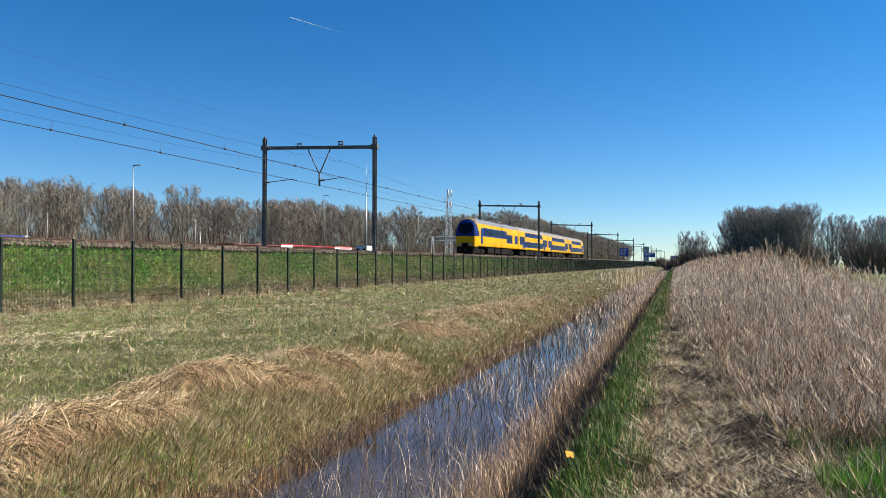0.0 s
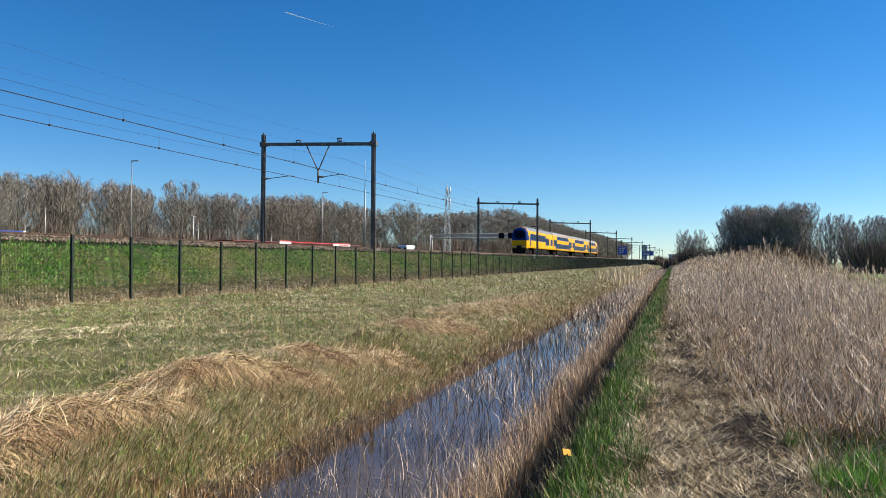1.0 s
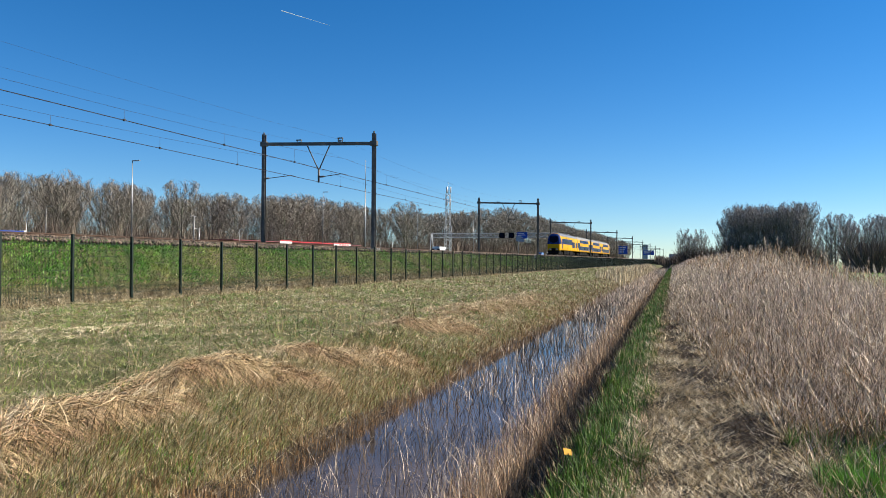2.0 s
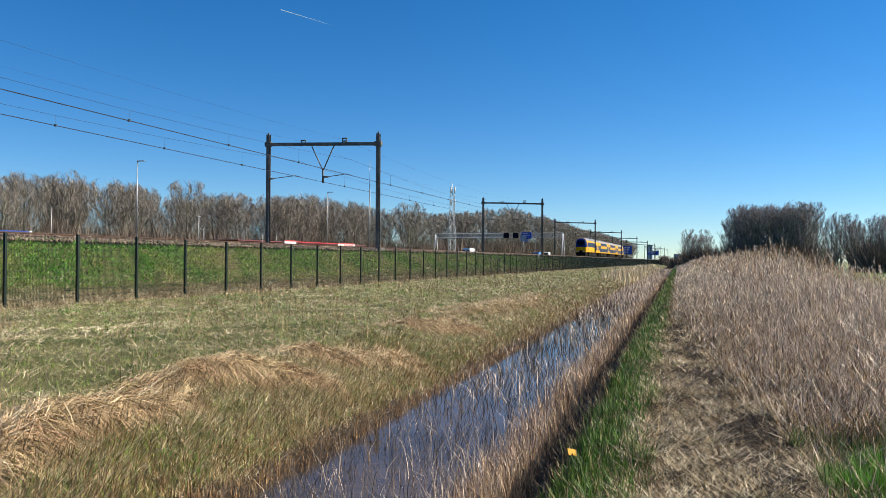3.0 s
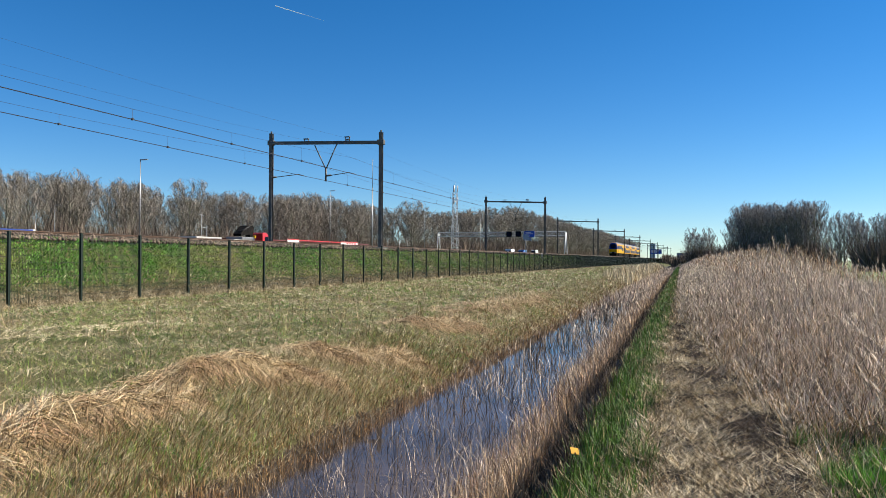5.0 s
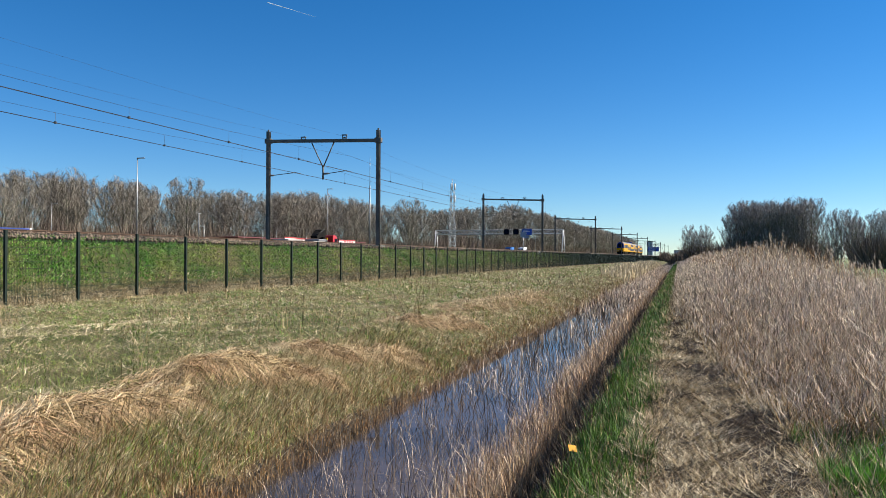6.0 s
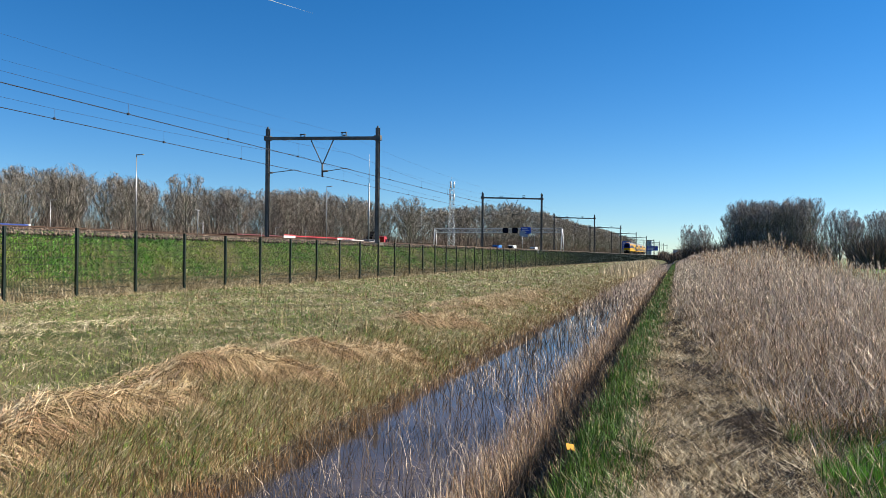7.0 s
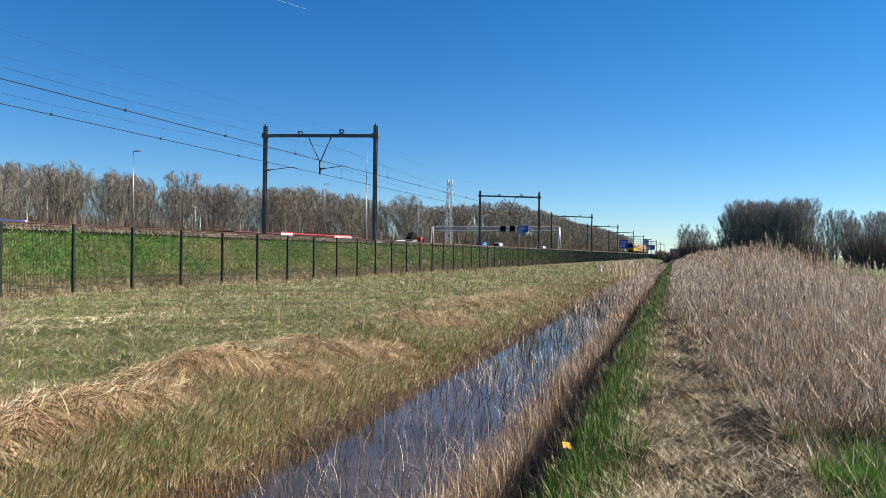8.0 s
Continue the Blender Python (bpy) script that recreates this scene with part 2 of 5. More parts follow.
def ground_z(x, y):
    x, y = np.asarray(x, float), np.asarray(y, float)
    v = x - shift(y)
    wob = .22 * lump(y * 0, y, .55) + .10 * lump(y * 0, y, 2.1, 2)
    # ditch and its banks, by the distance from the path's line
    vs = v + np.where(v < -3.0, wob, wob * .35)
    z = np.interp(vs, (-60, -16, -9.0, -6.9, -6.1, -5.2, -4.25, -3.9, -3.0, -2.1, -1.7, -1.35, -1.02, -.78, -.30, .2, 1.2, 3.0, 6, 14, 60),
                  (.22, .22, .10, .02, -.06, -.36, -.80, -1.0, -1.15, -1.0, -.82, -.58, -.20, -.05, .0, 0, .02, .06, .1, .0, -.1))
    z = z + np.where(v < -6.5, .05 * lump(x, y, .9, 1) + .045 * lump(x, y, 2.6, 3), 0)
    z = z + np.where((v > -6.5) & (v < -4.1), .05 * lump(x, y, 2.7, 5) + .03 * lump(x, y, 6.1, 1), 0)
    z = z + np.where((v > -.9) & (v < 9), .075 * lump(x, y, 3.1, 4) + .04 * lump(x, y, 7.3, 2), 0)
    # swollen edge of the field under the combed reeds
    z = z + .15 * np.exp(-((v + 6.1) / .38) ** 2) * np.clip(.55 + .6 * np.sin(y * .95 - 1.0) + .3 * np.sin(y * 2.3), 0, 1.1) * np.clip((24 - y) / 8, 0, 1)
    # railway bank, motorway, woods beyond
    bank = np.interp(x, (-400, -150, -110, -90, -84, -80, -42, -38, -33.5, -31.2, -21.5, -19.3, -18.2, -17),
                     (1.2, 1.2, 1.6, 1.8, 2.0, 1.96, 1.96, 1.3, 1.2, 2.05, 2.2, .5, .26, .22))
    bank = bank + np.clip((y - 290) / 160, 0, 1) * np.clip((-x - 92) / 16, 0, 1) * 7.0 * np.clip((1500 - y) / 300, 0, 1)
    bank = bank + np.where((x < -18.5) & (x > -21.4), .07 * lump(x, y, 1.1, 6), 0)
    return np.where(x < -17.2, bank, z)


def build_ground():
    vs = np.concatenate((-np.geomspace(2600, 60, 14), np.linspace(-56, -34, 9), np.linspace(-33.5, -18, 40), np.linspace(-17.6, -9.3, 26),
                         np.linspace(-9, 4, 96), np.linspace(4.5, 14, 16), np.geomspace(17, 2600, 14)))
    ys = np.concatenate((-np.geomspace(2600, 12, 12), np.linspace(-9, 3, 10), np.linspace(3.2, 22, 120), np.geomspace(22.3, 330, 130), np.geomspace(350, 4200, 22)))
    V, Y = np.meshgrid(vs, ys)
    blend = np.clip((V + 16) / 6, 0, 1)
    X = V + shift(Y) * blend
    Z = ground_z(X, Y)
    nv, ny = len(vs), len(ys)
    co = np.stack((X, Y, Z), 2).reshape(-1, 3)
    i = (np.arange(ny - 1)[:, None] * nv + np.arange(nv - 1)[None]).ravel()
    fl = np.stack((i, i + 1, i + nv + 1, i + nv), 1)
    me = raw_mesh("ground", co, fl.ravel(), np.full(len(fl), 4), M["turf"], smooth=True)
    for k in ("mud", "litter", "bank_turf", "pasture"):
        me.materials.append(M[k])
    c = co[fl].mean(1)
    v = c[:, 0] - shift(c[:, 1])
    idx = np.zeros(len(fl), np.int32)
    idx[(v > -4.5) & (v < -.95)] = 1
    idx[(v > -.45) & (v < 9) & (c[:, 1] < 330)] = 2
    idx[(c[:, 0] < -18.2) & (c[:, 0] > -42)] = 3
    idx[(v >= 9) | (c[:, 0] < -84) | ((c[:, 1] > 330) & (c[:, 0] > -17))] = 4
    me.polygons.foreach_set("material_index", idx)
    return tagged(new("ground", me), "rough turf of straw and grass with a ditch", "ground", kind="structure")


ground = build_ground()


def build_water():
    ys = np.concatenate((np.linspace(-30, 60, 46), np.linspace(66, 330, 34)))
    xs = np.linspace(-4.9, -1.2, 6)
    V, Y = np.meshgrid(xs, ys)
    co = np.stack((V + shift(Y), Y, np.full_like(V, WATER_Z)), 2).reshape(-1, 3)
    n = len(xs)
    i = (np.arange(len(ys) - 1)[:, None] * n + np.arange(n - 1)[None]).ravel()
    fl = np.stack((i, i + 1, i + n + 1, i + n), 1)
    return tagged(new("water", raw_mesh("water", co, fl.ravel(), np.full(len(fl), 4), M["water"], True)), "still murky ditch water mirroring the sky", "water", kind="structure")


build_water()


def strip(name, prof, y0, y1, material, step=40.0):
    """A long body with the cross-section prof (x, z) along y."""
    ys = np.arange(y0, y1 + .1, step)
    bm = B()
    loft(bm, [[(x, y, z) for x, z in prof] for y in ys])
    return part(name, bm, material)


road = strip("road", [(-80, 1.9), (-80, 2.35), (-57.6, 2.35), (-56.2, 2.05), (-44, 2.0), (-44, 1.9)], -300, 2500, M["asphalt"], 100)
tagged(road, "grey asphalt motorway with two carriageways", "road", kind="structure")


def build_track(x):
    tr = thing("railway_track", "pair of rusty steel rails on concrete sleepers in ballast", "railway track", pose(x, 0, 0), "railway tracks")
    for s in (-.75, .75):
        bm = B()
        prof = [(-.07, 0), (.07, 0), (.07, .02), (.012, .035), (.012, .11), (.036, .12), (.036, .16), (-.036, .16), (-.036, .12), (-.012, .11), (-.012, .035), (-.07, .02)]
        loft(bm, [[(s + a_, y, RAIL_Z - .16 + b_) for a_, b_ in prof] for y in (-120, 40, 200, 400, 900)])
        part("rail", bm, M["rail"], tr)
    bm = B()
    box(bm, -1.25, 1.25, -.13, .13, RAIL_Z - .34, RAIL_Z - .16, .02)
    s0 = part("sleeper", bm, M["concrete"], tr)
    for k in range(1, 240):
        shared("sleeper", s0, tr, pose(0, k * .6 + 4, 0))
    s0.location.y = 4
    return tr


for x in TRACKS:
    build_track(x)


def build_ballast():
    prof = [(-31.6, 1.9), (-30.6, 2.34), (-22.35, 2.34), (-21.35, 1.9)]
    ys = np.concatenate((np.arange(-100, 10, 10.), np.arange(10, 120, 1.0), np.arange(120, 900, 20.)))
    bm = B()
    r = random.Random(3)
    loft(bm, [[(x + r.uniform(-.08, .08), y, z + r.uniform(-.03, .03)) for x, z in prof] for y in ys], caps=True)
    ob = part("ballast_bed", bm, M["stone"])
    tagged(ob, "raised bed of brown crushed stone under the tracks", "ballast", kind="structure")
    # loose stones on the near shoulder
    n = 9000
    y = 12 + 150 * rng.random(n) ** 1.6
    k = rng.random(n)
    x = -21.25 - 1.5 * k
    z = np.interp(x, (-22.35, -21.5), (2.36, 2.2)) + rng.uniform(-.01, .03, n)
    s = rng.uniform(.04, .10, n)
    octa = np.array(((1, 0, 0), (0, 1, 0), (-1, 0, 0), (0, -1, 0), (0, 0, 1), (0, 0, -1)), float)
    v = octa[None] * (s[:, None, None] * rng.uniform(.6, 1.3, (n, 6, 1)))
    an = rng.uniform(0, 6.28, n)
    c, sn = np.cos(an)[:, None], np.sin(an)[:, None]
    v = np.stack((v[..., 0] * c - v[..., 1] * sn, v[..., 0] * sn + v[..., 1] * c, v[..., 2]), 2) + np.stack((x, y, z), 1)[:, None]
    tri = np.array((0, 1, 4, 1, 2, 4, 2, 3, 4, 3, 0, 4, 1, 0, 5, 2, 1, 5, 3, 2, 5, 0, 3, 5))
    fl = (np.arange(n)[:, None] * 6 + tri[None]).ravel()
    me = raw_mesh("ballast_stones", v.reshape(-1, 3), fl, np.full(n * 8, 3), M["stone"])
    tagged(new("ballast_stones", me), "loose brown crushed stones on the track shoulder", "ballast", kind="stuff")


build_ballast()

# ---------------------------------------------------------------- fence along the railway
def build_fence():
    fence = thing("fence", "dark green steel mesh fence with square posts", "fence", pose(FENCE_X, 15.46, 0))
    bm = B()
    box(bm, -.037, .037, -.037, .037, -.1, 2.06)
    box(bm, -.041, .041, -.041, .041, 2.06, 2.085)
    p0 = part("post", bm, M["fence_green"], fence)
    bm = B()
    for i in range(50):
        y = .05 + i * .049
        tube(bm, (0, y, .06), (0, y, 2.03), .0043, n=3, caps=False)
    for i in range(11):
        for s in (-.006, .006):
            z = .08 + i * .193
            tube(bm, (s, .03, z), (s, 2.47, z), .0058, n=3, caps=False)
    w0 = part("mesh_panel", bm, M["fence_green"], fence)
    first = True
    for k in range(-6, 170):
        y = k * 2.5
        z = float(ground_z(FENCE_X + .6, 15.46 + y)) - .02
        for name, src in (("post", p0), ("mesh_panel", w0)):
            if first:
                src.matrix_basis = pose(0, y, z)
            else:
                shared(name, src, fence, pose(0, y, z))
        first = False


build_fence()

# ---------------------------------------------------------------- overhead line
PORTAL_Y = [50.6 + 61.0 * k for k in range(-2, 10)]
MAST_X = (-22.0, -31.1)
MAST_UP = {-22.0: 0.0, -31.1: .34}          # the far mast stands a little higher
CONTACT_Z, MESSENGER_Z = 7.78, 8.95


def build_portal():
    p = thing("catenary_portal", "dark steel portal frame over two railway tracks", "catenary portal", group="catenary portals")
    for x in MAST_X:
        bm = B()
        # H-section mast
        u = MAST_UP[x]
        box(bm, x - .13, x + .13, -.12, -.095, 2.3, 10.75 + u)
        box(bm, x - .13, x + .13, .095, .12, 2.3, 10.75 + u)
        box(bm, x - .013, x + .013, -.095, .095, 2.3, 10.75 + u)
        mast = part("mast", bm, M["steel_dark"], p)
        bm = B()
        box(bm, x - .4, x + .4, -.4, .4, 1.7, 2.42, .05)
        part("footing", bm, M["concrete"], p)
        bm = B()
        box(bm, x - .26, x + .26, -.16, .16, 9.84 + u, 10.2 + u, .02)
        box(bm, x - .05, x + .05, -.05, .05, 10.75 + u, 10.9 + u)
        part("bracket", bm, M["steel_dark"], mast)
    bm = B()
    for dy in (-.11, .11):
        box(bm, MAST_X[1], MAST_X[0], dy - .035, dy + .035, 9.9, 10.12)
    for k in range(12):
        x = MAST_X[1] + .5 + k * .74
        box(bm, x, x + .06, -.075, .075, 9.94, 10.08)
    for v in bm.verts:
        v.co.z += .34 * (v.co.x - MAST_X[0]) / (MAST_X[1] - MAST_X[0])
    part("cross_beam", bm, M["steel_dark"], p)
    for x in (-28.1, -24.7):
        bm = B()
        box(bm, x - .2, x + .2, -.1, .1, 10.5, 10.56)
        for s in (-.17, .17):
            box(bm, x + s - .025, x + s + .025, -.03, .03, 10.14, 10.5)
        tube(bm, (x - .1, 0, 10.32), (x + .1, 0, 10.32), .06)
        part("insulator_frame", bm, M["steel_dark"], p)
    mid = -26.45
    for s in (-.95, .9):
        bm = B()
        tube(bm, (mid + s, 0, 10.05), (mid, 0, 8.2), .045)
        part("hanger_strut", bm, M["steel_dark"], p)
    bm = B()
    tube(bm, (mid, 0, 8.25), (mid, 0, 7.3), .075)
    part("drop_post", bm, M["steel_dark"], p)
    for x0, x1 in ((mid, TRACKS[0] - .15), (MAST_X[1], TRACKS[1] - .15)):
        bm = B()
        tube(bm, (x0, 0, 7.72), (x0 + .45, 0, 7.74), .07)
        tube(bm, (x0 + .45, 0, 7.74), (x1 - .2, 0, 7.9), .028)
        tube(bm, (x1 - .2, 0, 7.9), (x1 + .25, 0, CONTACT_Z), .02)
        part("registration_arm", bm, M["steel_dark"], p)
    return p


portal = build_portal()
portal.matrix_world = pose(0, PORTAL_Y[0], 0)
for y in PORTAL_Y[1:]:
    copy_thing(portal, pose(0, y, 0))


def build_wires():
    for x in TRACKS:
        line = thing("overhead_line", "thin dark contact and messenger wires with droppers", "overhead line", group="overhead lines")
        for dx in (-.04, .04):
            part("contact_wire", tube(B(), (x + dx, PORTAL_Y[0], CONTACT_Z), (x + dx, PORTAL_Y[-1], CONTACT_Z), .010, n=4), M["wire"], line)
        bm = B()
        drops = B()
        for a_, b_ in zip(PORTAL_Y, PORTAL_Y[1:]):
            pts = []
            for k in range(9):
                t = k / 8
                z = CONTACT_Z + .42 + (MESSENGER_Z - CONTACT_Z - .42) * (2 * t - 1) ** 2
                pts.append((x, a_ + (b_ - a_) * t, z))
                if 0 < k < 8:
                    tube(drops, (x, pts[-1][1], CONTACT_Z - .03), pts[-1], .007, n=3, caps=False)
                    box(drops, x - .05, x + .05, pts[-1][1] - .04, pts[-1][1] + .04, CONTACT_Z - .04, CONTACT_Z + .06)
            for p_, q_ in zip(pts, pts[1:]):
                tube(bm, p_, q_, .007, n=4, caps=False)
        part("messenger_wire", bm, M["wire"], line)
        tagged(part("dropper", drops, M["wire"], line), kind="stuff")
    for x in (-28.1, -24.7):
        feeder = thing("feeder_line", "thin dark feeder cable over the portals", "cable", group="feeder cables")
        bm = B()
        for a_, b_ in zip(PORTAL_Y, PORTAL_Y[1:]):
            pts = [(x, a_ + (b_ - a_) * k / 6, 10.42 - .7 * (1 - (k / 3 - 1) ** 2)) for k in range(7)]
            for p_, q_ in zip(pts, pts[1:]):
                tube(bm, p_, q_, .004, n=4, caps=False)
        part("cable", bm, M["wire"], feeder)


build_wires()

# ---------------------------------------------------------------- train
SECTION = [(-1.33, 1.26), (-1.39, 1.40), (-1.40, 2.3), (-1.39, 3.25), (-1.28, 3.9), (-1.02, 4.32), (-.55, 4.58), (0, 4.65),
           (.55, 4.58), (1.02, 4.32), (1.28, 3.9), (1.39, 3.25), (1.40, 2.3), (1.39, 1.40), (1.33, 1.26)]
CAR = 25.4


def side_x(z):
    return float(np.interp(z, (1.26, 1.40, 2.3, 3.25, 3.9, 4.32), (1.33, 1.39, 1.40, 1.39, 1.28, 1.02)))


def side_panel(y0, y1, z0, z1, out, side, bm=None):
    """A thin plate that follows the car's side."""
    bm = bm or B()
    zs = sorted({z0, z1, *[z for z in (2.3, 3.25, 3.9) if z0 < z < z1]})
    rings = []
    for y in (y0, y1):
        rings.append([(side * (side_x(z) + out), y, z) for z in zs] + [(side * (side_x(z) - .02), y, z) for z in zs[::-1]])
    return loft(bm, rings)


def bogie(car, y):
    bm = B()
    for s in (-1, 1):
        box(bm, min(s * .85, s * 1.05), max(s * .85, s * 1.05), y - 1.7, y + 1.7, .45, .85, .04)
    box(bm, -.9, .9, y - .25, y + .25, .5, .8, .03)
    bg = part("bogie", bm, M["under"], car)
    for dy in (-1.28, 1.28):
        bm = B()
        for s in (-.75, .75):
            tube(bm, (s - .07, y + dy, .46), (s + .07, y + dy, .46), .46, n=18)
            tube(bm, (s * 1.25 - .1, y + dy, .46), (s * 1.25 + .1, y + dy, .46), .17, n=8)
        tube(bm, (-.7, y + dy, .46), (.7, y + dy, .46), .08)
        part("wheelset", bm, M["under"], bg)
    bm = B()
    for s in (-.98, .98):
        for dy in (-.35, .35):
            tube(bm, (s, y + dy, .55), (s, y + dy, .98), .13, n=8)
        box(bm, s - .08, s + .08, y - .9, y + .9, .28, .42, .03)
    part("suspension", bm, M["under"], bg)


def windows(parent, y0, y1, z0, z1, n, gap=.22):
    w = (y1 - y0) / n
    for side in (1, -1):
        for k in range(n):
            part("window", side_panel(y0 + k * w + gap / 2, y0 + (k + 1) * w - gap / 2, z0, z1, .022, side), M["glass"], parent)


def build_train():
    train = thing("train", "yellow and blue double-deck electric passenger train", "train")

    def shell(car, y0, y1, cap0=.25, cap1=.25):
        bm = B()
        rings = []
        for y, s in ((y0, .93), (y0 + cap0, 1), (y1 - cap1, 1), (y1, .93)):
            rings.append([(x * s, y, .95 + (z - .95) * (s + (1 - s) * .5)) for x, z in SECTION])
        loft(bm, rings)
        part("body", bm, M["yellow"], car)
        bm = B()
        top = [(-1.25, 4.0), (-1.05, 4.35), (-.57, 4.61), (0, 4.685), (.57, 4.61), (1.05, 4.35), (1.25, 4.0), (0, 4.5)]
        loft(bm, [[(x, y, z) for x, z in top] for y in (y0 + cap0, y1 - cap1)])
        part("roof", bm, M["roof"] if c else M["grey_paint"], car)
        for k in range(6):
            yy = y0 + 2 + k * (y1 - y0 - 5) / 6
            part("roof_vent", box(B(), -.5, .5, yy, yy + 1.2, 4.62, 4.74, .03), M["grey_paint"], car)
        for a_, b_ in ((6.2, 9.6), (10.2, 13.4), (14.0, 18.8)):
            part("equipment_box", box(B(), -1.15, 1.15, y0 + a_, y0 + b_, .38, 1.3, .05), M["under"], car)

    for c in range(4):
        y0 = .95 if c == 0 else c * CAR + .12
        y1 = (c + 1) * CAR - .12
        car = new("car")
        car.parent = train
        cy = c * CAR
        if c < 3:
            shell(car, y0, y1)
        else:
            shell(car, y0, y1 - 1.4)
        for b in (4.0, CAR - 4.0):
            bogie(car, cy + b)
        if c == 0:
            plan = [(2.6, 3.5, 1.55, 3.45, 0, 0, 0), (3.5, 17.2, 2.5, 3.55, 4.3, 16.6, 8), (17.2, 24.6, 1.95, 3.1, 18.2, 20.8, 2)]
            for s in (1, -1):
                for a_, b_ in ((5.0, 7.4), (8.0, 9.6), (10.4, 13.2)):
                    part("louvre", side_panel(cy + a_, cy + b_, 1.5, 2.0, .012, s), M["yellow"], car, "yellow vented side flap")
        else:
            plan = [(.7, 4.5, 1.95, 3.15, 1.2, 4.2, 2), (4.5, 20.7, 1.58, 2.48, 5.0, 20.3, 10), (4.9, 20.3, 3.2, 3.9, 5.2, 20.0, 10), (20.7, 24.6, 1.95, 3.15, 21.1, 24.1, 2)]
            if c == 3:
                plan[3] = (20.7, 23.2, 1.95, 3.15, 21.1, 22.9, 1)
        for a_, b_, z0, z1, wa, wb, n in plan:
            for s in (1, -1):
                band = part("livery_band", side_panel(cy + a_, cy + b_, z0, z1, .010, s), M["navy"], car, "dark blue livery band")
            if n:
                windows(car, cy + wa, cy + wb, z0 + .2, z1 - .17, n)
        for s in (1, -1):
            for a_ in ((20.9,) if c == 0 else (3.0, 21.4)):
                part("door", side_panel(cy + a_, cy + a_ + 1.5, 1.42, 3.1, .016, s), M["navy"] if c else M["yellow"], car, "sliding passenger door")
        if c < 3:
            bm = B()
            loft(bm, [[(x * .8, y, z * .93 + .1) for x, z in SECTION] for y in (y1 - .05, y1 + .30)])
            part("gangway", bm, M["rubber"], car)

        if c in (0, 3):
            # cab nose; built facing -y and turned about for the far end
            turn = (lambda p: p) if c == 0 else (lambda p: (-p[0], 4 * CAR - p[1], p[2]))
            bm = B()
            rings = []
            for y, k in ((0.0, .86), (.10, .93), (.45, .985), (1.0, 1.0)):
                r_ = [(-1.38, 1.18), (-1.40, 1.4), (-1.40, 2.42), (1.40, 2.42), (1.40, 1.4), (1.38, 1.18)]
                rings.append([turn((x * k, y, z)) for x, z in r_])
            loft(bm, rings)
            part("cab_front", bm, M["yellow"], car, "yellow lower cab front")
            bm = B()
            rings = []
            for y, k, h in ((.0, .85, 0.), (.16, .94, .42), (.5, .99, .8), (.95, 1.0, .95), (1.75, 1.0, 1.0)):
                top = [(-1.40, 2.42), (-1.40, 2.8), (-1.37, 3.3), (-1.25, 3.85), (-1.0, 4.28), (-.5, 4.55), (0, 4.62), (.5, 4.55), (1.0, 4.28), (1.25, 3.85), (1.37, 3.3), (1.40, 2.8), (1.40, 2.42)]
                rings.append([turn((x * k * 1.006, y + max(0, z - 2.9) * .28 * (1 if y < 1 else 0), 2.42 + (z - 2.42) * (.82 + .185 * h))) for x, z in top])
            loft(bm, rings)
            part("cab_hood", bm, M["navy"], car, "dark blue rounded cab hood")
            bm = B()
            rings = []
            for z, hw, y in ((2.62, 1.1, -.02), (3.0, 1.12, .0), (3.5, 1.08, .12), (3.95, .95, .27)):
                rings.append([turn((x * hw, y + .16 * abs(x) ** 3, z)) for x in (-1, -.6, 0, .6, 1)] + [turn((x * hw, y + .30 + .16 * abs(x) ** 3, z)) for x in (1, .6, 0, -.6, -1)])
            loft(bm, rings)
            part("windscreen", bm, M["glass"], car, "dark tinted windscreen")
            bm = B()
            r_ = [(-1.22, .32), (-1.37, 1.18), (1.37, 1.18), (1.22, .32)]
            loft(bm, [[turn((x * k, y, z)) for x, z in r_] for y, k in ((-.05, .85), (.3, .97), (1.6, 1.0))])
            part("skirt", bm, M["under"], car)
            bm = B()
            box(bm, -.42, .42, -.14, .12, 1.15, 1.62, .03)
            for v in bm.verts:
                v.co = Vector(turn(v.co))
            part("gangway_hatch", bm, M["under"], car)
            bm = B()
            tube(bm, turn((0, -.55, .72)), turn((0, .1, .72)), .12)
            tube(bm, turn((0, -.63, .72)), turn((0, -.53, .72)), .22, n=4)
            part("coupler", bm, M["under"], car)
            for s in (-1, 1):
                for q in (.62, .92):
                    bm = B()
                    tube(bm, turn((s * q, -.07, 1.42)), turn((s * q, .1, 1.42)), .15, n=14)
                    part("lamp_housing", bm, M["under"], car)
                    bm = B()
                    tube(bm, turn((s * q, -.09, 1.42)), turn((s * q, -.05, 1.42)), .10, n=12)
                    part("headlight", bm, M["clear_lamp"], car, "round lamp lens")
    # pantograph on the first car
    pg = part("pantograph", tube(tube(B(), (-.6, 14.2, 4.75), (-.15, 16.2, 5.25), .05), (.6, 14.2, 4.75), (.15, 16.2, 5.25), .05), M["steel_dark"], train)
    bm = tube(tube(B(), (-.15, 15.9, 5.35), (-.5, 14.6, 5.22), .03), (.15, 15.9, 5.35), (.5, 14.6, 5.22), .03)
    tube(bm, (-.85, 14.6, 5.22), (.85, 14.6, 5.22), .05)
    tube(bm, (-.85, 14.9, 5.2), (.85, 14.9, 5.2), .05)
    part("collector_head", bm, M["steel_dark"], pg)
    bm = B()
    box(bm, -.8, .8, 13.7, 16.4, 4.6, 4.78, .04)
    part("pantograph_base", bm, M["grey_paint"], pg)
    # the coach bodies stand higher than the drawn section
    done = set()
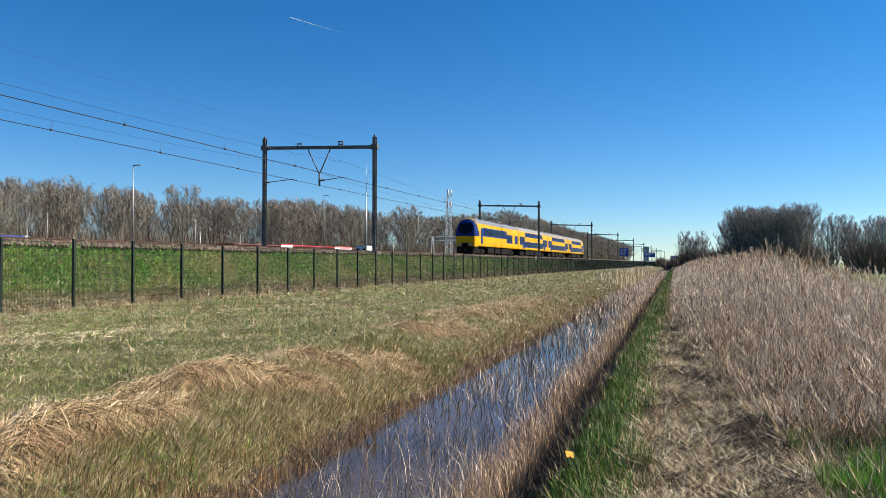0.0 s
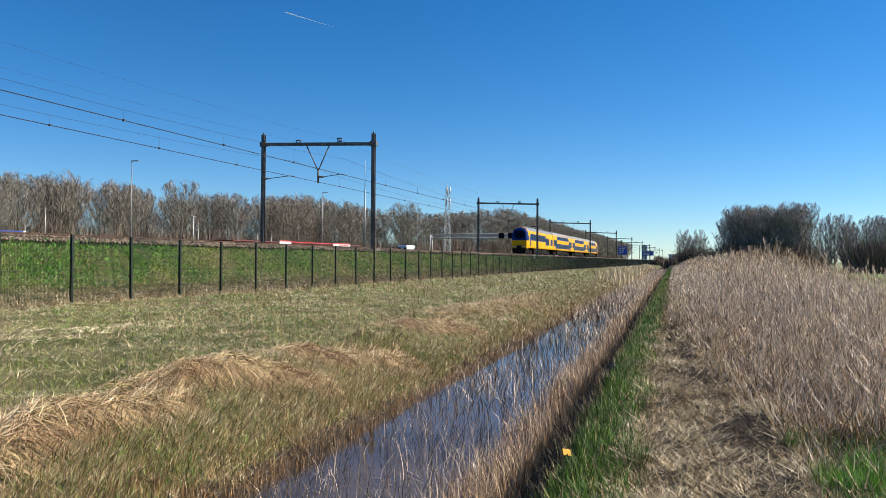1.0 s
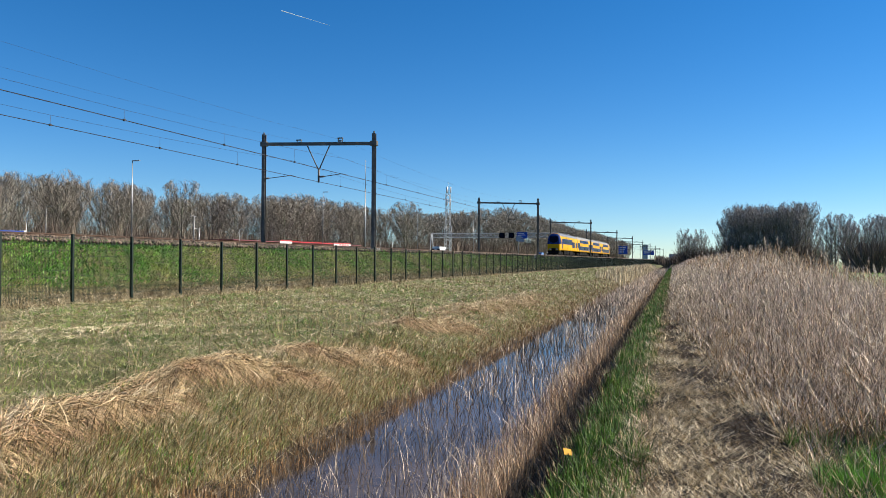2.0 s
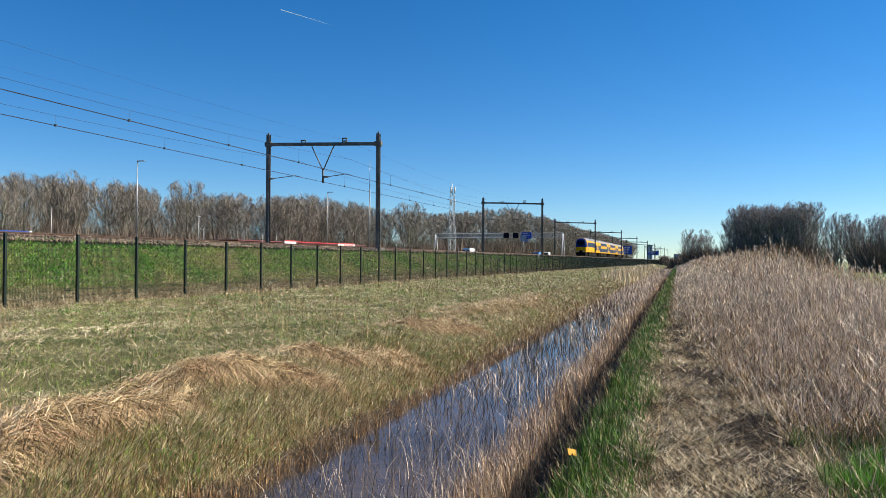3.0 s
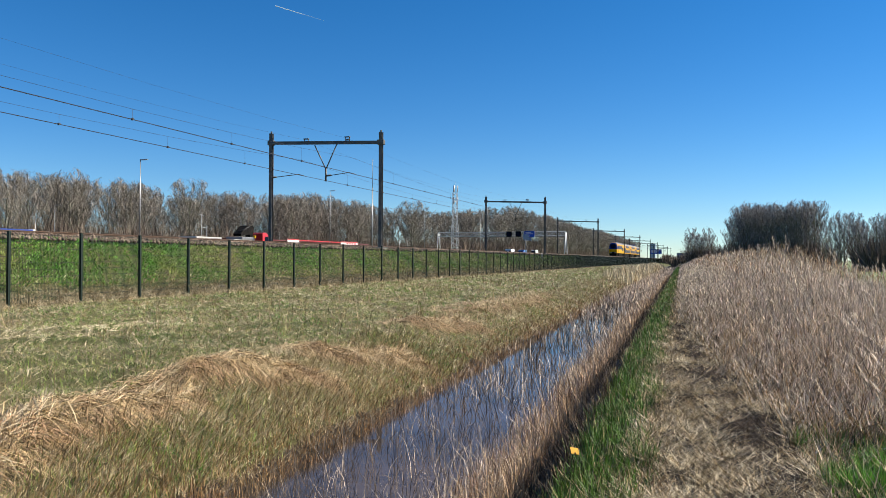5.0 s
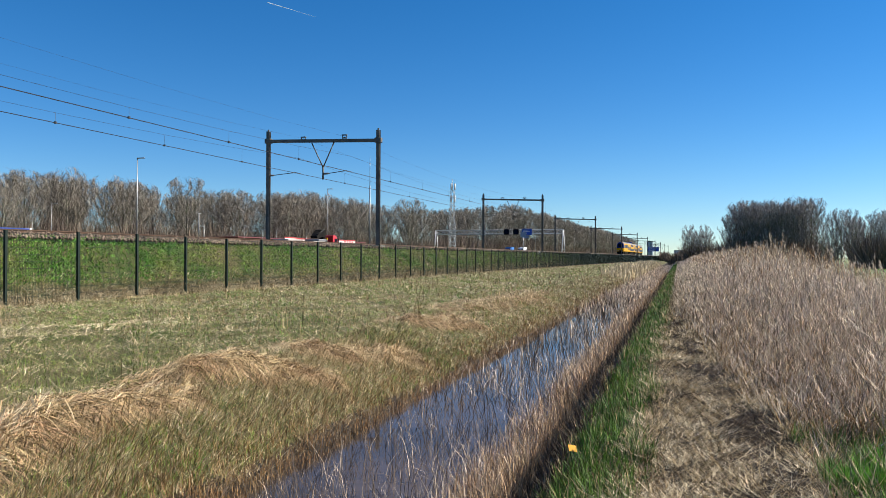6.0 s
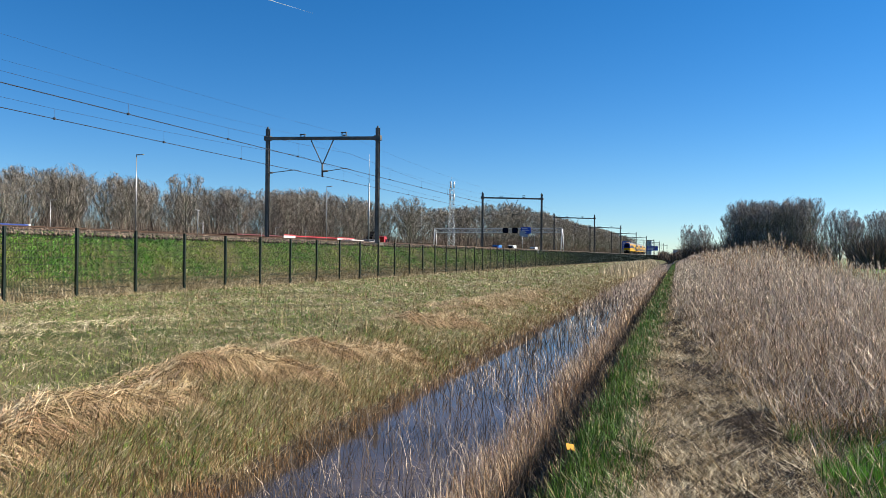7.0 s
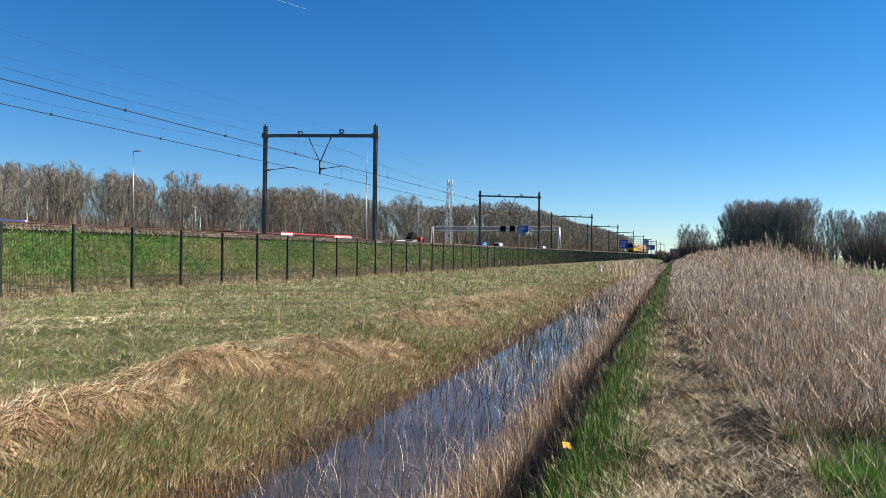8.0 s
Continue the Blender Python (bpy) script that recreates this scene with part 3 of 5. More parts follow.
    for o in train.children_recursive:
        if o.type == "MESH" and o.data.name not in done:
            done.add(o.data.name)
            for v in o.data.vertices:
                if v.co.z > .95:
                    v.co.z = .95 + (v.co.z - .95) * 1.09
    return train


train = build_train()

# ---------------------------------------------------------------- trees
def prisms(segs, n=3):
    """Tapered n-sided sticks; segs rows: start, end, start radius, end radius."""
    s = np.array(segs, float)
    p0, p1, r0, r1 = s[:, 0:3], s[:, 3:6], s[:, 6], s[:, 7]
    d = p1 - p0
    d /= np.linalg.norm(d, axis=1)[:, None] + 1e-9
    ref = np.where(np.abs(d[:, 2:3]) > .8, np.array(((1.0, 0, 0),)), np.array(((0, 0, 1.0),)))
    a_ = np.cross(d, ref)
    a_ /= np.linalg.norm(a_, axis=1)[:, None]
    b_ = np.cross(d, a_)
    rows = []
    for p, r in ((p0, r0), (p1, r1)):
        for k in range(n):
            t = 2 * math.pi * k / n
            rows.append(p + (a_ * math.cos(t) + b_ * math.sin(t)) * r[:, None])
    v = np.stack(rows, 1).reshape(-1, 3)
    quad = np.array([(k, (k + 1) % n, n + (k + 1) % n, n + k) for k in range(n)]).ravel()
    fl = (np.arange(len(s))[:, None] * 2 * n + quad[None]).ravel()
    return v, fl, np.full(len(s) * n, 4)


def needles(segs):
    """Fine flat twigs that run to a point."""
    s = np.array(segs, float)
    p0, p1, r0 = s[:, 0:3], s[:, 3:6], s[:, 6]
    n = len(s)
    th = rng.uniform(0, 6.28, n)
    d = np.stack((np.cos(th), np.sin(th), .2 * np.sin(3 * th)), 1) * r0[:, None]
    v = np.stack((p0 - d, p0 + d, p1), 1).reshape(-1, 3)
    return v, np.arange(n * 3), np.full(n, 3)


def build_tree(seed, height, spread, bare, limbs=15, subs=8, twigs=10, rise=.75, name="tree", label="", material="twig", thick=.022):
    """A leafless tree: a tapered trunk, and limbs that fork into a rounded crown of fine twigs."""
    r = random.Random(seed)
    wood, fine = [], []
    low, top = height * bare, height
    mid, half = (low + top) / 2, (top - low) / 2
    bumps = [(r.uniform(0, 6.28), r.uniform(.06, .14), r.randint(2, 5)) for _ in range(3)]

    def seg(l, a_, b_, r0, r1):
        l.append((*a_, *b_, r0, r1))

    def inside(p, k=1.0):
        """p, drawn back into the crown's rounded outline."""
        az = math.atan2(p.y, p.x)
        w = spread * (1 + sum(a_ * math.sin(n * az + f + p.z * .4) for f, a_, n in bumps)) * k
        u = (p.z - mid) / half
        q = math.sqrt((math.hypot(p.x, p.y) / w) ** 2 + abs(u) ** (2.0 if u > 0 else 2.6))
        if q <= 1:
            return p
        return Vector((p.x / q, p.y / q, mid + (p.z - mid) / q))

    p = Vector((0, 0, -.3))
    R = height * .014
    trunk = [p.copy()]
    n = 9
    for k in range(n):
        q = p + Vector((r.uniform(-.13, .13), r.uniform(-.13, .13), height * .86 / n))
        seg(wood, p, q, R * (1 - .1 * k), R * (1 - .1 * (k + 1)))
        p = q
        trunk.append(p.copy())
    for i in range(limbs):
        t = bare * .8 + (.9 - bare * .8) * (i + r.random()) / limbs
        k = min(int(t * n), n - 1)
        base = trunk[k].lerp(trunk[k + 1], t * n - k)
        az = i * 2.4 + r.uniform(-.4, .4)
        reach = spread * r.uniform(.75, 1.1)
        end = inside(base + Vector((math.cos(az) * reach, math.sin(az) * reach, reach * rise * r.uniform(.7, 1.7))), .93)
        bow = base.lerp(end, .5) + Vector((math.cos(az), math.sin(az), .1)) * reach * .12
        pts = [base.lerp(bow, u).lerp(bow.lerp(end, u), u) for u in (0, .25, .5, .75, 1)]
        rr = R * .45 * (1.15 - t)
        for j in range(4):
            seg(wood, pts[j], pts[j + 1], rr * (1 - .22 * j), rr * (1 - .22 * (j + 1)))
        out = (end - base).normalized()
        for s_ in range(subs):
            u = .2 + .8 * (s_ + r.random()) / subs
            m = min(int(u * 4), 3)
            o = pts[m].lerp(pts[m + 1], u * 4 - m)
            d2 = (out * .8 + Vector((r.gauss(0, .6), r.gauss(0, .6), r.uniform(.1, 1.0)))).normalized()
            l2 = spread * r.uniform(.25, .5)
            e_ = inside(o + d2 * l2)
            seg(fine, o, e_, thick * 1.9, thick)
            for w in range(twigs):
                q = o.lerp(e_, .1 + .9 * r.random())
                d3 = (d2 * .6 + Vector((r.gauss(0, .6), r.gauss(0, .6), r.uniform(-.2, .9)))).normalized()
                seg(fine, q, inside(q + d3 * l2 * r.uniform(.3, .8), 1.04), thick, .003)
    t_ = new(name)
    v, fl, tt = prisms(wood, 5)
    o = new("trunk", raw_mesh("trunk", v, fl, tt, M["bark"], True))
    o.parent = t_
    v, fl, tt = needles(fine)
    o = new("crown", raw_mesh("crown", v, fl, tt, M[material]))
    o.parent = t_
    return tagged(t_, label, "tree")


def tree_pose(x, y, s, turn):
    z = float(ground_z(x, y))
    return Matrix.LocRotScale((x, y, z), Euler((0, 0, turn)), (s, s, s))


def plant(kinds, spots, group):
    used = set()
    for i, (x, y, s) in enumerate(spots):
        k = kinds[i % len(kinds)]
        m = tree_pose(x, y, s, rng.uniform(0, 6.28))
        if k.name not in used:
            used.add(k.name)
            k.matrix_world = m
            k["group"] = group
        else:
            o = copy_thing(k, m @ Matrix.Diagonal((1 / k.scale.x, 1 / k.scale.y, 1 / k.scale.z, 1)))
            o["group"] = group


broad = [build_tree(20 + k, 15.5, 5.4, .06, limbs=24, subs=11, twigs=16, rise=1.15, label="tall leafless grey-brown poplar at the edge of a wood", thick=.024) for k in range(5)]
spots = []
r_ = random.Random(5)
for k in range(130):
    x = -90 - 40 * r_.random() ** .8
    y = 8 + 262 * (k + r_.random()) / 130
    spots.append((x, y, r_.uniform(.80, .97) * (.84 + .0021 * y)))
plant(broad, spots, "poplars behind the motorway")
tall = [build_tree(40 + k, 19, 5.4, .18, limbs=20, subs=9, twigs=15, rise=.9, label="tall leafless poplar in a distant plantation", thick=.055) for k in range(4)]
spots = []
for k in range(122):
    t = (k + r_.random()) / 122
    y = 300 + 820 * t ** 1.25
    x = -94 - 32 * r_.random() + 10 * t
    spots.append((x, y, r_.uniform(.95, 1.04) * (1.0 + .42 * min(1, (y - 300) / 160))))
plant(tall, spots, "poplars of the far plantation")
dense = [build_tree(60 + k, 13, 2.9, .10, limbs=22, subs=8, twigs=10, rise=1.9, label="slender leafless tree in a dense dark grove", material="hazy_grove_twig", thick=.026) for k in range(4)]
spots = []
for k in range(40):
    t = (k + r_.random()) / 40
    spots.append((5.6 + 15.4 * t, 155 + 14 * r_.random(), r_.uniform(.9, 1.06) * (1 - .25 * max(0, .12 - t) / .12)))
for k in range(9):
    spots.append((-4.0 + 7.0 * (k + r_.random()) / 9, 205 + 8 * r_.random(), r_.uniform(.6, .82)))
for k in range(44):
    t = (k + r_.random()) / 44
    spots.append((19.8 + 26 * t, 128 + 20 * r_.random(), r_.uniform(.62, .78)))
plant(dense, spots, "grove behind the reeds")


def build_undergrowth():
    """Tangled bushes under the woods."""
    def tangle(name, x, y, h, w, label):
        z = ground_z(x, y)
        n = len(x)
        blades(name, np.stack((x, y, z), 1), h, w, rng.uniform(0, 6.28, n), rng.uniform(.1, .75, n), M["bush"], label=label, category="undergrowth", short=True)
    n = 70000
    y = 5 + 290 * rng.random(n)
    x = -92 - 36 * rng.random(n)
    tangle("undergrowth", x, y, rng.uniform(2.5, 8.5, n) * (.9 + .3 * lump(x, y, .35)), np.full(n, .15), "tangled reddish-brown bare bushes under the trees")
    n = 30000
    t = rng.random(n)
    y = 290 + 800 * t ** 1.3
    x = -88 - 25 * rng.random(n)
    tangle("undergrowth", x, y, rng.uniform(4, 11, n), np.full(n, .24), "brown bare bushes under the far plantation")
    n = 30000
    x = -3 + 50 * rng.random(n)
    y = np.where(x < 5, 205, np.where(x < 23, 152, 124)) + 12 * rng.random(n)
    tangle("undergrowth", x, y, rng.uniform(1.5, 6.5, n), np.full(n, .14), "dark brown bushes at the foot of the grove")


build_undergrowth()
# hedge that closes the view beside the far end of the ditch
n = 5000
hx, hy = -16 + 18 * rng.random(n), 335 + 40 * rng.random(n)
blades("hedge", np.stack((hx, hy, ground_z(hx, hy)), 1), rng.uniform(1.5, 5.0, n), np.full(n, .22), rng.uniform(0, 6.28, n), rng.uniform(.1, .6, n), M["bush"], label="dark bare hedge at the far end of the ditch", category="hedge")


# ---------------------------------------------------------------- grass, straw and reeds
def spread_strip(n, v0, v1, y0, y1):
    """Points on the strip between v0 and v1 beside the path, thinning out with distance."""
    y = y0 * (y1 / y0) ** rng.random(n)
    v = rng.uniform(v0, v1, n)
    x = v + shift(y)
    keep = (x > -1.22 * y - 1.5) & (x < .26 * y + 1.5)
    return x[keep], y[keep], v[keep]


def on_ground(x, y, dz=-.02):
    return np.stack((x, y, ground_z(x, y) + dz), 1)


def widen(y, w0, k=.00075):
    return np.maximum(w0, k * y)


def sward(name, n, v0, v1, y0, y1, h, w0, lean, material, label, ang=(0, 6.2832), floor=None, thin=None, power=1.0):
    x, y, v = spread_strip(n, v0, v1, y0, y1)
    if thin is not None:
        keep = thin(x, y, v)
        x, y, v = x[keep], y[keep], v[keep]
    m = len(x)
    p = on_ground(x, y)
    if floor is not None:
        p[:, 2] = np.maximum(p[:, 2], floor)
    hh = h[0] + (h[1] - h[0]) * rng.random(m) ** power
    return blades(name, p, hh, widen(y, w0) * rng.uniform(.7, 1.3, m), rng.uniform(ang[0], ang[1], m), rng.uniform(lean[0], lean[1], m), M[material], label=label, short=h[1] <= .36)


def ribbons(name, a_, m_, t_, w, material, label, category):
    """Long strands through three points each."""
    n = len(a_)
    d = t_ - a_
    side = np.stack((-d[:, 1], d[:, 0], rng.uniform(-.3, .3, n)), 1)
    side *= (w / 2 / (np.linalg.norm(side, axis=1) + 1e-6))[:, None]
    v = np.stack((a_ - side, a_ + side, m_ + side, m_ - side, t_), 1).reshape(-1, 3)
    fl = ((np.arange(n) * 5)[:, None] + np.array((0, 1, 2, 3, 3, 2, 4))[None]).ravel()
    return tagged(new(name, raw_mesh(name, v, fl, np.tile((4, 3), n), material)), label, category, kind="stuff")


def patchy(s, lo, seed=0.0):
    return lambda x, y, v: lump(x, y, s, seed) + .5 * lump(x, y, s * 2.7, seed + 1) + rng.normal(0, .35, len(x)) > lo


# mown field up to the fence
sward("field_grass", 90000, -17.4, -6.2, 3.4, 140, (.04, .12), .010, (.1, .75), "dull_green", "short green grass of the mown field", thin=patchy(.9, -.45))
sward("field_straw", 110000, -17.4, -6.0, 3.4, 140, (.10, .34), .007, (.88, .99), "pale_straw", "bleached straw lying on the mown field", thin=patchy(.7, -.75, 2), power=1.5)
sward("field_straw", 40000, -17.4, -5.6, 3.6, 140, (.06, .28), .007, (.7, .98), "straw", "brown dead grass in the field", thin=patchy(.8, -.2, 5))
sward("tall_dead_grass", 3000, -17.3, -5.8, 6, 60, (.3, .6), .005, (.1, .6), "straw", "tall thin dead grass stems", thin=patchy(.6, .2, 8))
# ditch bank on the field side
sward("bank_grass", 44000, -6.6, -4.4, 3.4, 110, (.04, .13), .009, (.1, .8), "dull_green", "dull green grass on the ditch bank", thin=patchy(1.1, -.4, 3))
sward("bank_straw", 46000, -6.4, -4.3, 3.4, 130, (.05, .22), .007, (.3, .96), "straw", "dead straw on the ditch bank", thin=patchy(1.4, -.4, 6))
sward("bank_straw", 84000, -6.5, -4.3, 3.4, 110, (.06, .24), .008, (.7, .98), "pale_straw", "bleached straw on the ditch bank", thin=patchy(1.6, -.5, 4))
sward("bank_straw", 5000, -6.0, -4.6, 3.4, 16, (.15, .36), .007, (.2, .8), "straw", "combed stalks hanging down the ditch bank", ang=(-.8, .6))
sward("bank_grass", 12000, -6.2, -4.6, 3.4, 60, (.04, .12), .010, (.3, .9), "weed", "bright green grass patches on the ditch bank", thin=patchy(1.3, .35, 7))
sward("bank_stubble", 46000, -5.3, -4.05, 4.5, 160, (.05, .20), .008, (.0, .6), "brown_stalk", "red-brown reed stubble at the water's edge", floor=WATER_Z - .05, thin=lambda x, y, v: rng.random(len(x)) < np.clip((v + 5.2) / 1.1, .04, 1))
sward("far_reeds", 7000, -6.8, -4.2, 70, 210, (.4, 1.2), .012, (.05, .4), "pale_straw", "pale standing reeds on the far ditch bank", thin=patchy(.15, -.2, 4))
# reeds in the water
sward("ditch_reeds", 6500, -2.2, -1.55, 4, 170, (.2, .62), .007, (.05, .65), "reed", "dead tan reeds leaning over the ditch", floor=WATER_Z - .1, thin=patchy(.8, -.45, 2))
sward("ditch_reeds", 9000, -2.15, -1.35, 4, 100, (.15, .58), .007, (.1, .75), "rose_straw", "reddish broken reeds under the bank", floor=WATER_Z - .1)
sward("water_stalks", 4200, -4.1, -2.2, 4.5, 70, (.2, .65), .005, (.1, .8), "reed", "thin reed stalks standing in the ditch water", floor=WATER_Z - .15, thin=patchy(.8, -.2, 6))
sward("water_stalks", 3600, -4.1, -2.2, 5, 60, (.12, .45), .006, (.3, .97), "dark_shade_stalk", "dark broken reed stems floating in the ditch", floor=WATER_Z - .02)
# near-black stalks paint the shade on the bank below the verge
sward("ditch_litter", 12000, -1.7, -.85, 4, 90, (.06, .28), .009, (.2, .9), "dark_shade_stalk", "stalks coloured dark for the shade on the ditch bank", floor=WATER_Z - .02)
# green verge
sward("verge_grass", 70000, -1.15, -.15, 4, 170, (.05, .19), .009, (.1, .85), "green", "lush green grass on the verge of the ditch", power=1.6, thin=lambda x, y, v: np.abs(v + .59) < .29 + .14 * lump(x, y, 2.3, 1) + rng.normal(0, .06, len(x)))
sward("verge_grass", 5000, -1.05, -.1, 4, 90, (.08, .22), .007, (.2, .8), "straw", "dead blades in the green verge")


# trodden path, which the reeds close farther along
def reed_edge(y):
    return np.interp(y, (4, 8, 9, 11.6, 14.5, 17.7, 23, 60), (.9, .88, .76, .55, .42, .18, -.08, -.2))


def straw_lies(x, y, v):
    """Straw covers the path but for near-black ground that paints the reeds' shadow."""
    reed_shade = np.exp(-((v - reed_edge(y) + .22) / .27) ** 2) * np.clip(.75 + .8 * lump(x, y, 2.1, 6), 0, 1.3)
    return rng.random(len(x)) < np.clip(1.1 - 1.15 * reed_shade + .25 * lump(x, y, 3.7, 5), .05, 1) * np.clip((reed_edge(y) + .5 - v) / .5, 0, 1)


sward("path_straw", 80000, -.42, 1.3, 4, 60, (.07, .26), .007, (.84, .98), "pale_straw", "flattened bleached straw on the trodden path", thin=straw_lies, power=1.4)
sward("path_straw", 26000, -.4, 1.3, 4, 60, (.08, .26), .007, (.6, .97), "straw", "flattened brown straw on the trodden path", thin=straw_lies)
# litter dark enough to stand for shade among the straw
sward("path_litter", 34000, -.3, 1.5, 4, 40, (.04, .18), .008, (.7, .98), "dark_shade_stalk", "reed litter trodden into the path, darkened for shade")


def reed_height(v, y):
    d = v - reed_edge(y)
    near = np.interp(d, (0, .3, .9, 1.8, 3, 14), (.06, .16, .42, .75, 1.0, 1.0))
    far = np.interp(d, (0, .3, 1.2, 2.4, 3.4, 4.2, 5.2, 14), (.25, .65, 1.1, 1.75, 2.15, 1.85, 1.15, .95))
    return near + (far - near) * np.clip((y - 14) / 14, 0, 1)


def build_reeds():
    def strew(n, v1, y1, y0=4.2, back=.0):
        x, y, v = spread_strip(n, -.2, v1, y0, y1)
        ok = v > reed_edge(y) + back + rng.normal(.06, .09, len(x))
        ok &= (y > 7.3) | (v > 2.6 - .25 * (y - 4)) | (rng.random(len(x)) < .08)          # open grassy corner
        return x[ok], y[ok], v[ok]

    # standing stalks
    x, y, v = strew(56000, 6.3, 170)
    m = len(x)
    h = reed_height(v, y) * rng.uniform(.4, 1.06, m)
    blades("reeds", on_ground(x, y), h, widen(y, .005, .00058), rng.uniform(0, 6.28, m), np.abs(rng.normal(.08, .22, m)), M["reed"], bend=.1, label="dense dead reeds beside the trodden path", category="reeds")
    # broken stems leaning every way
    x, y, v = strew(16000, 6.0, 70)
    m = len(x)
    p = on_ground(x, y)
    p[:, 2] += reed_height(v, y) * rng.uniform(.0, .45, m)
    blades("reeds", p, reed_height(v, y) * rng.uniform(.25, .7, m), widen(y, .004, .00048), rng.uniform(0, 6.28, m), rng.uniform(.3, .95, m), M["reed"], bend=.0, label="broken reed stems leaning in the reed bed", category="reeds")
    # leaves among the stalks
    for n, v1, y1, lo, hi, long, k, material, label in (
            (70000, 6.3, 150, .0, .75, (.08, .32), .00065, "reed", "dry leaves of the dead reeds"),
            (46000, 6.0, 50, .0, .5, (.06, .28), .00075, "rust_leaf", "rusty dry leaves low in the reeds"),
            (26000, 6.2, 80, .1, .95, (.05, .2), .0008, "pale_straw", "bleached broken leaves high in the reeds"),
            # the last, dark set paints shade low inside the stand
            (30000, 6.2, 90, .0, .6, (.08, .3), .0007, "dark_shade_stalk", "leaves darkened for the shade deep in the reeds")):
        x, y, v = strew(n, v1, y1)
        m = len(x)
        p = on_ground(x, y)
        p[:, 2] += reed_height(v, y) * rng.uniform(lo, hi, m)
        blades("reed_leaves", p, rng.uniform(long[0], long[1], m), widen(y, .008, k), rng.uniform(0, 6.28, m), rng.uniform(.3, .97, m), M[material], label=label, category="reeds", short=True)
    # warm brown tops of the tallest stand
    x, y, v = strew(6000, 6.0, 110, 20, 1.6)
    m = len(x)
    p = on_ground(x, y)
    p[:, 2] += reed_height(v, y) * rng.uniform(.72, .98, m)
    blades("reed_leaves", p, rng.uniform(.1, .3, m), widen(y, .009, .0007), rng.uniform(0, 6.28, m), rng.uniform(.3, .9, m), M["rose_straw"], label="warm brown upper leaves of the tall reeds", category="reeds")
    # seed plumes
    x, y, v = strew(650, 7.5, 110, 13, 1.3)
    m = len(x)
    h = reed_height(v, y) * rng.uniform(.9, 1.1, m) + rng.uniform(-.1, .12, m)
    p = on_ground(x, y)
    blades("reeds", p, h, widen(y, .006, .0006), rng.normal(2.9, .5, m), np.full(m, .05), M["reed"], bend=0, label="tall plumed reed stems", category="reeds")
    p[:, 2] += h * .96
    for k in range(6):
        q = p.copy()
        q[:, 2] += .035 * k
        blades("reed_plumes", q + rng.normal(0, .015, (m, 3)), rng.uniform(.06, .13, m), widen(y, .02, .0009), rng.normal(3.0, .9, m), rng.uniform(.25, .85, m), M["plume"], label="pale feathery reed plumes", category="reeds")


build_reeds()
# railway bank
def bank_strip(name, n, x0, x1, h, w0, lean, material, label, thin=None):
    y = 11 * (200 / 11) ** rng.random(n)
    x = rng.uniform(x0, x1, n)
    keep = x > -1.25 * y - 2
    if thin is not None:
        keep &= thin(x, y, x)
    x, y = x[keep], y[keep]
    m = len(x)
    blades(name, on_ground(x, y), rng.uniform(h[0], h[1], m), widen(y, w0, .0009), rng.uniform(0, 6.28, m), rng.uniform(lean[0], lean[1], m), M[material], label=label, short=True)


bank_strip("bank_weeds", 70000, -21.75, -19.5, (.06, .22), .045, (.5, .96), "weed", "leafy green weeds on the railway bank", patchy(.9, -.55, 2))
bank_strip("bank_weeds", 22000, -21.7, -19.0, (.06, .24), .015, (.5, .97), "dull_green", "rough grass on the railway bank")
bank_strip("bank_dead_grass", 30000, -19.9, -17.2, (.1, .34), .012, (.6, .97), "pale_straw", "bleached grass along the foot of the fence")
bank_strip("bank_dead_grass", 30000, -19.7, -17.2, (.08, .3), .012, (.4, .95), "straw", "dead grass along the foot of the fence")


def build_heap(path, n, half, height, length, drape, material, label):
    """Mown reeds combed along the crest of the bank; the share drape of them hangs over its edge towards the ditch."""
    path = np.array(path, float)
    t = rng.random(n) * (len(path) - 1)
    i = np.minimum(t.astype(int), len(path) - 2)
    c = path[i] + (path[i + 1] - path[i]) * (t - i)[:, None]
    along = path[i + 1] - path[i]
    along /= np.linalg.norm(along, axis=1)[:, None]
    across = np.stack((along[:, 1], -along[:, 0]), 1)          # towards the ditch
    hang = rng.random(n) < drape
    k = np.where(hang, rng.uniform(.1, 1, n), rng.uniform(-1, .9, n))
    ends = np.sin(np.clip(t / (len(path) - 1), .03, .97) * math.pi) ** .5
    xy = c + across * (k * half)[:, None]
    lift = height * ends * (1 - .8 * k ** 2) * rng.uniform(.35, 1.05, n)
    L = length * rng.uniform(.35, 1.1, n)
    # wisps share a direction, so that the strands lie in locks
    lock = .22 * np.sin(t * 9 + k * 4) + .2 * np.sin(t * 31 + 1)
    da = np.where(hang, rng.normal(.1, .4, n), np.where(rng.random(n) < .25, -1.0, 1.0))
    dc = np.where(hang, 1.0, lock + rng.normal(.02, .38, n))
    dirv = along * da[:, None] + across * dc[:, None]
    dirv /= np.linalg.norm(dirv, axis=1)[:, None]
    mxy, txy = xy + dirv * (L * .5)[:, None], xy + dirv * (L * .95)[:, None]
    gz = lambda q: ground_z(q[:, 0], q[:, 1])
    a_ = np.column_stack((xy, gz(xy) + lift))
    m_ = np.column_stack((mxy, gz(mxy) + np.where(hang, lift * .9 + .03, lift + rng.normal(.03, .025, n))))
    t_ = np.column_stack((txy, gz(txy) + np.where(hang, .02, lift * rng.uniform(.3, 1.0, n) + .01)))
    return ribbons("straw_swathe", a_, m_, t_, rng.uniform(.005, .010, n), M[material], label, "straw heap")


